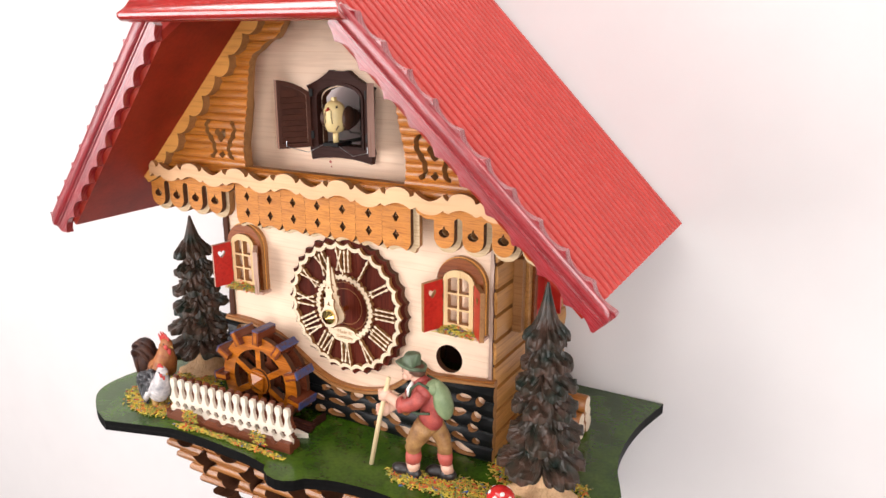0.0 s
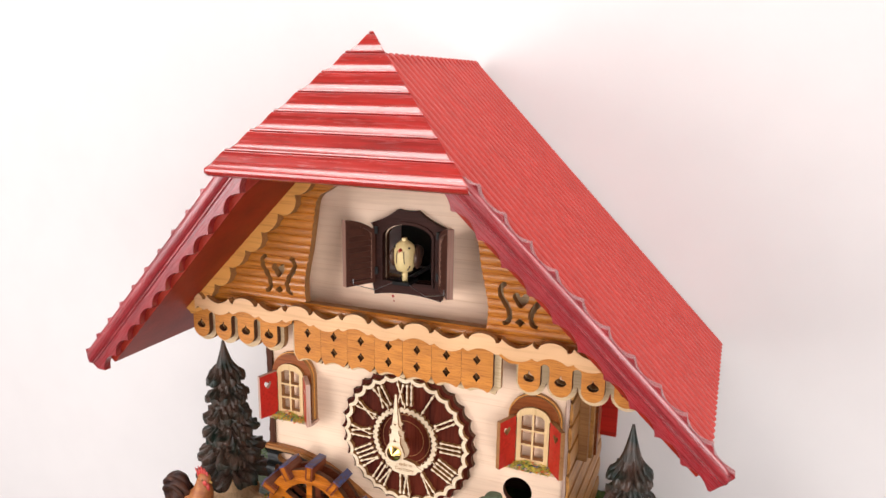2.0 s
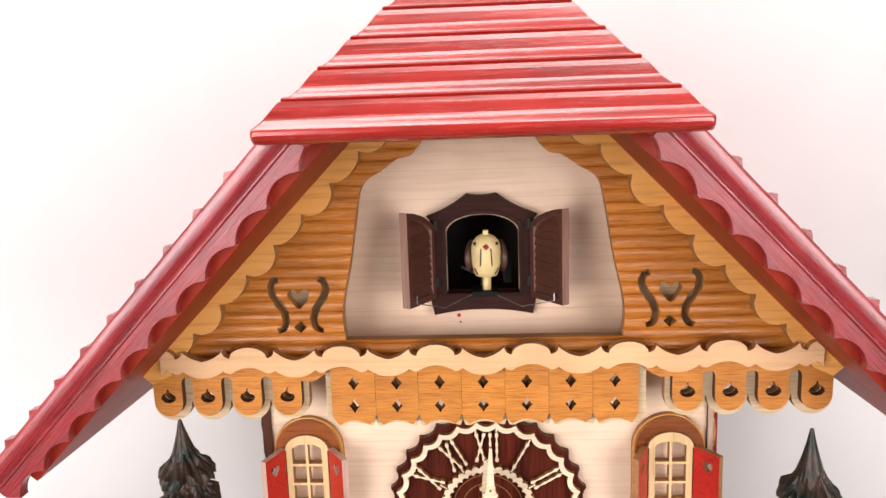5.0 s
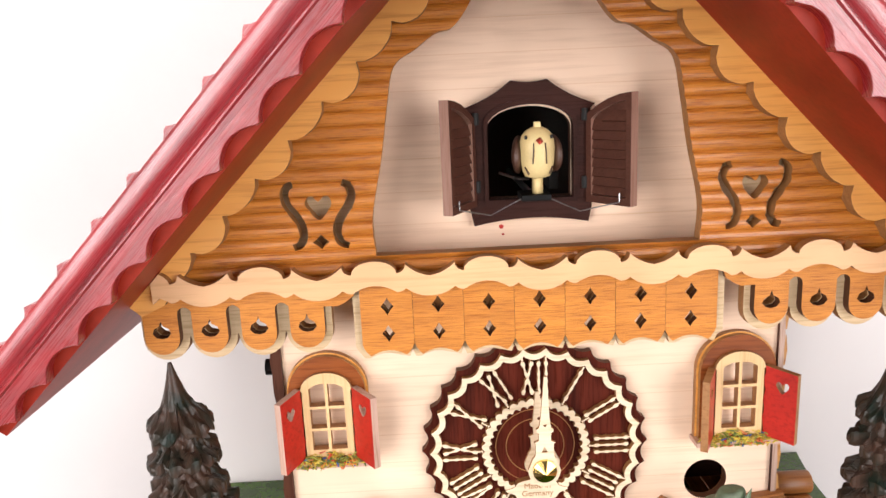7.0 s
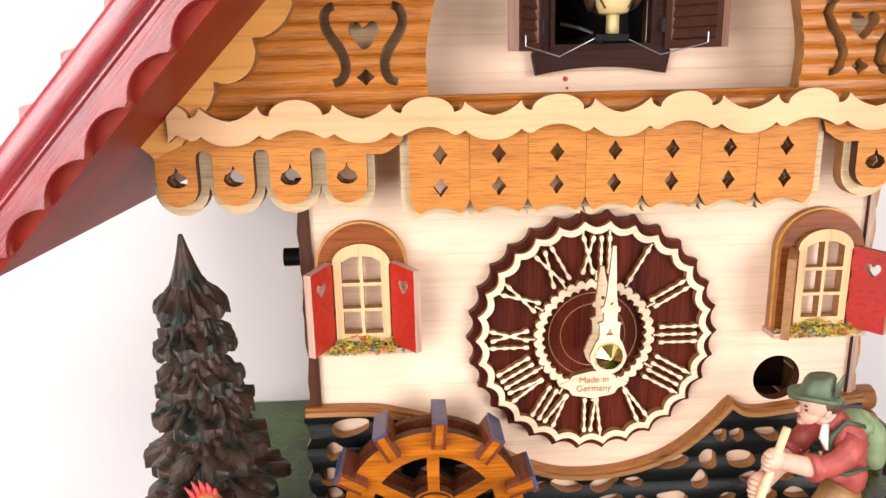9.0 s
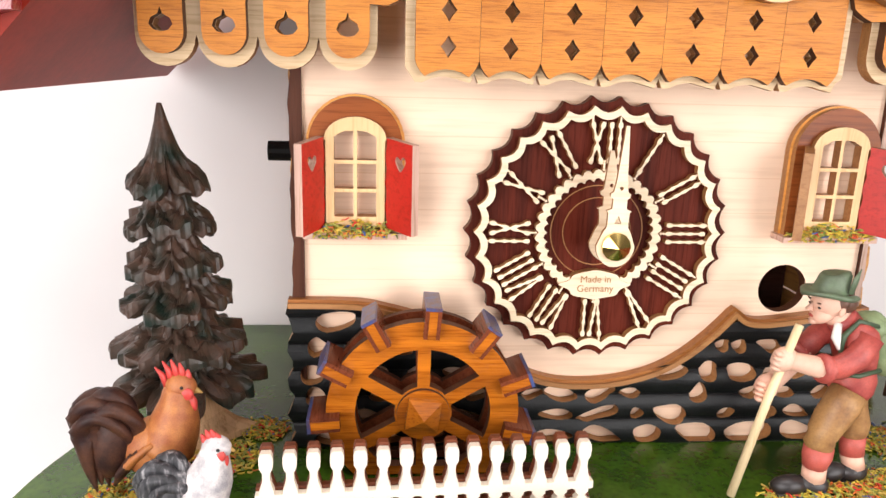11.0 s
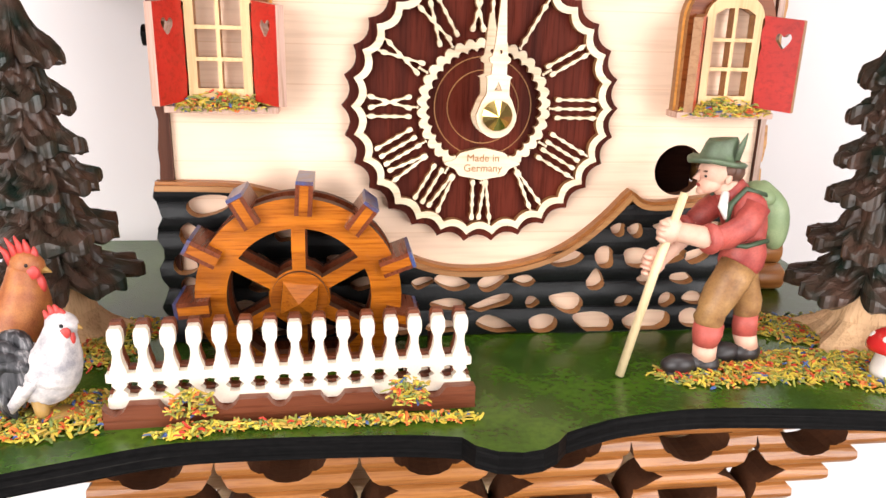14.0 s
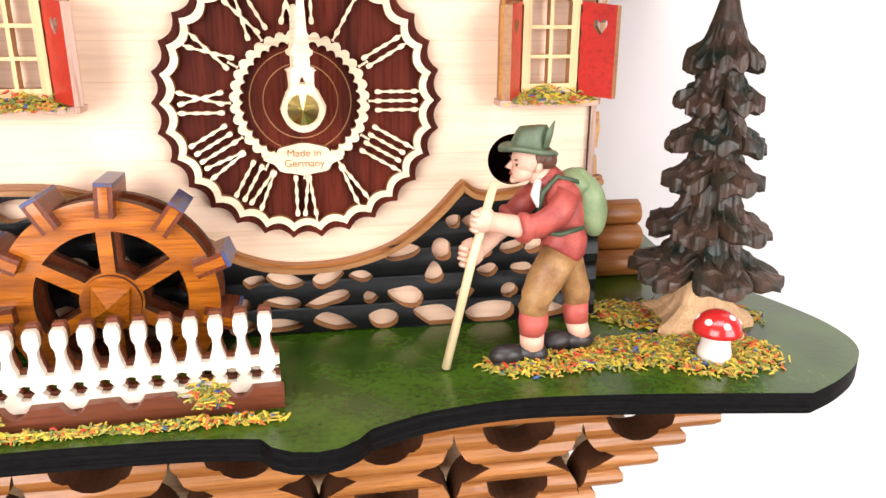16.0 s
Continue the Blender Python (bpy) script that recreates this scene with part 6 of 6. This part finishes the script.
for k, (dx, dy, dz) in enumerate(((0.0, -0.0014, 0.0), (0.0026, 0.0014, 0.0008), (0.0014, -0.0030, -0.0022), (0.0040, -0.0034, -0.0040), (0.0034, 0.0024, -0.0020))):
    pts = curve([(-0.1208 + dx * 0.4, Y + dy * 0.4, 0.0140), (-0.1236 + dx, Y + dy, 0.0200 + dz), (-0.1276 + dx, Y + dy, 0.0204 + dz), (-0.1298 + dx, Y + dy, 0.0140 + dz), (-0.1272 + dx * 0.8, Y + dy, 0.0068 + dz * 0.5), (-0.1252 + dx * 0.5, Y + dy, 0.0018)], 4)
    n = len(pts)
    tube(bm, pts, [0.0022 + 0.0014 * math.sin(math.pi * i / (n - 1)) - 0.0018 * (i / (n - 1)) ** 3 for i in range(n)], 10, mat=1 if k != 4 else 0, squash=0.65)
blob(bm, (-0.1222, Y - 0.0020, 0.0130), (0.0052, 0.0042, 0.0074), (0, 20, 0), 14, 1)
for k in range(3):
    tube(bm, [(-0.1150 - 0.0022 * k, Y - 0.0056, 0.0142 - 0.0012 * k), (-0.1190 - 0.0014 * k, Y - 0.0060, 0.0100 - 0.0014 * k), (-0.1216 - 0.0008 * k, Y - 0.0048, 0.0058 - 0.0008 * k)], [0.0014, 0.0017, 0.0004], 8, mat=0, squash=0.6)
for s in (-1, 1):
    tube(bm, [(-0.1175, Y + s * 0.0025, 0.0070), (-0.1170, Y + s * 0.0025, 0.0)], [0.0022, 0.0014], 8, mat=3)
blob(bm, (-0.1160, Y, 0.0012), (0.0080, 0.0042, 0.0014), seg=12, mat=3)
he = part("hen_figure", bm, (M_HENW, M_HENG, M_COMB, M_BEAK, M_DARK), smooth=True)
tagged(he, "painted wooden hen with white front and barred tail", "figure")

# ---- mushroom ----
mu = thing("toadstool", (0.1195, -0.0488, 0.0), "small red toadstool with white spots on turf", "mushroom")
MX, MY = 0.1195, -0.0488
bm = bmesh.new()
tube(bm, [(MX, MY, 0.0), (MX, MY, 0.0030), (MX, MY, 0.0070), (MX, MY, 0.0100)], [0.0046, 0.0050, 0.0042, 0.0036], 18)
part("stem", bm, M_MUSHW, mu, smooth=True)
bm = bmesh.new()
rings = []
for k in range(9):
    a = math.pi / 2 * k / 8
    rings.append([bm.verts.new((MX + 0.0072 * math.cos(a) * math.cos(b) + 1e-5 * math.cos(b), MY + 0.0072 * math.cos(a) * math.sin(b) + 1e-5 * math.sin(b), 0.0098 + 0.0068 * math.sin(a))) for b in [2 * math.pi * j / 28 for j in range(28)]])
rings.insert(0, [bm.verts.new((MX + 0.0050 * math.cos(b), MY + 0.0050 * math.sin(b), 0.0092)) for b in [2 * math.pi * j / 28 for j in range(28)]])
for a, b in zip(rings, rings[1:]):
    for k in range(28):
        bm.faces.new((a[k], a[(k + 1) % 28], b[(k + 1) % 28], b[k]))
bm.faces.new(rings[0][::-1])
bm.faces.new(rings[-1])
cap = part("cap", bm, M_MUSHR, mu, "glossy red cap", smooth=True)
for az, el in ((-95, 35), (-55, 55), (-150, 40), (-20, 30), (60, 50), (150, 35)):
    a, e = radians(az), radians(el)
    bm = bmesh.new()
    n = Vector((math.cos(e) * math.cos(a) * 0.0072, math.cos(e) * math.sin(a) * 0.0072, 0.0068 * math.sin(e)))
    q = Vector((n.x, n.y, n.z * 1.1)).to_track_quat("Z", "Y").to_euler()
    blob(bm, (MX + n.x, MY + n.y, 0.0098 + n.z), (0.0012, 0.0011, 0.0003), [math.degrees(v) for v in q], 10, 0)
    part("spot", bm, M_MUSHW).parent = cap

# ---- log pile beside the house ----
pile = thing("log_pile", (0.110, 0.040, 0.0), "stacked brown logs with pale ends beside the house", "logs")
for y, z in ((0.0300, 0.0053), (0.0405, 0.0053), (0.0510, 0.0053), (0.0352, 0.0144), (0.0457, 0.0144), (0.0405, 0.0232)):
    rr = random.Random(int(y * 1e5 + z * 1e4))
    bm = bmesh.new()
    x1 = 0.1310 + rr.uniform(-0.002, 0.002)
    seg = 20
    w = [1 + rr.uniform(-0.05, 0.05) for _ in range(seg)]
    rings = [[bm.verts.new((x, y + r * w[k] * math.cos(6.2832 * k / seg), z + r * w[k] * math.sin(6.2832 * k / seg))) for k in range(seg)] for x, r in ((0.0968, 0.0052), (x1 - 0.0006, 0.0052), (x1, 0.0047))]
    for a, b in zip(rings, rings[1:]):
        for k in range(seg):
            bm.faces.new((a[k], a[(k + 1) % seg], b[(k + 1) % seg], b[k])).smooth = True
    bm.faces.new(rings[0][::-1]).material_index = 1
    bm.faces.new(rings[-1]).material_index = 1
    part("log", bm, (M_LOG, M_LOGEND), pile)

# ---- turf of dyed shavings ----
turf("flower_turf", [(0.070, -0.0420, 0, 0.020, 0.0080), (0.060, -0.0425, 0, 0.010, 0.0055), (0.098, -0.0400, 0, 0.022, 0.0110), (0.122, -0.0440, 0, 0.020, 0.0150), (0.128, -0.0150, 0, 0.024, 0.0150), (0.105, -0.0080, 0, 0.010, 0.010)], 4300, "colourful flowering turf of dyed shavings round the hiker", 5)
turf("flower_turf", [(-0.120, -0.0530, 0, 0.020, 0.0110), (-0.140, -0.0400, 0, 0.014, 0.0140), (-0.109, -0.0460, 0, 0.006, 0.0060), (-0.124, -0.0150, 0, 0.018, 0.0120), (-0.108, 0.0040, 0, 0.008, 0.008)], 3300, "colourful flowering turf of dyed shavings under the hens", 6)
turf("flower_turf", [(-0.078 + 0.0125 * i, -0.0618, 0, 0.0085, 0.0014) for i in range(6)] + [(-0.082, -0.0640, 0, 0.007, 0.0020)], 700, "strip of dyed shavings along the fence foot", 7)
turf("flower_tuft", [(-0.0800, -0.0612, 0.0035 + 0.0018 * k, 0.0056, 0.0010) for k in range(4)], 150, "small tuft of dyed shavings on the fence", 8, size=(0.0034, 0.0006))
turf("flower_tuft", [(-0.0255, -0.0612, 0.0045 + 0.0018 * k, 0.0050, 0.0010) for k in range(4)], 130, "small tuft of dyed shavings on the fence", 9, size=(0.0034, 0.0006))

# ---- fretted bracket under the base board ----
bracket = thing("fretted_bracket", (0, -0.052, -0.09), "fretted honey wood bracket of stacked logs under the base", "bracket")
KY = -0.0545
side_pts = []
for i in range(13):
    z = -0.0066 - i * 0.0058
    x = 0.128 - 0.0095 * i + 0.0012 * (i % 2)
    side_pts += [(x - 0.0015, z), (x, z - 0.0015), (x, z - 0.0040), (x - 0.0018, z - 0.0056)]
fret = side_pts + [(-x, z) for x, z in side_pts[::-1]]


def star(cx, cz, w, h):
    p = [(cx, cz - h), (cx + w, cz), (cx, cz + h), (cx - w, cz)]
    out = []
    for a, b in zip(p, p[1:] + p[:1]):
        out += bow(a, b, 0.0028, 6)
    return out


def half_moon(cx, ztop, r, d):
    return [(cx - r, ztop)] + [(x, z) for x, z in arc(cx, ztop, r, 180, 360, 12, d)[1:-1]] + [(cx + r, ztop)]


fh = [half_moon(x, -0.0112, 0.0108, 0.0090) for x in (-0.0945, -0.0575, -0.0192, 0.0192, 0.0575, 0.0945)]
fh += [star(x, -0.0250, 0.0108, 0.0120) for x in (-0.0765, -0.0383, 0.0, 0.0383, 0.0765)]
fh += [half_moon(x, -0.0300, 0.0092, 0.0085) for x in (-0.0575, -0.0192, 0.0192, 0.0575)]
fh += [star(x, -0.0480, 0.0100, 0.0110) for x in (-0.0383, 0.0, 0.0383)]
bm = bmesh.new()
plate(bm, fret, fh, KY, KY + 0.0110)
ridged(bm, [-0.0066 - 0.0058 * (i + k) for i in range(12) for k in (0.0, 0.1, 0.5, 0.9)], KY, 0.0022, 0.0058, -0.0066 - 0.0058 * 20)
part("fret_front", bm, (M_BRACKET, M_BURNT), bracket)
bm = bmesh.new()
plate(bm, [(x * 0.985, z * 0.98 if z < -0.012 else z) for x, z in fret], [], KY + 0.018, KY + 0.022)
part("fret_backing", bm, (M_PLY, M_SCORCH), bracket)
bm = bmesh.new()
box(bm, -0.055, 0.055, KY + 0.022, 0.104, -0.080, -0.0066)
part("case_bottom", bm, M_WALNUT, bracket)
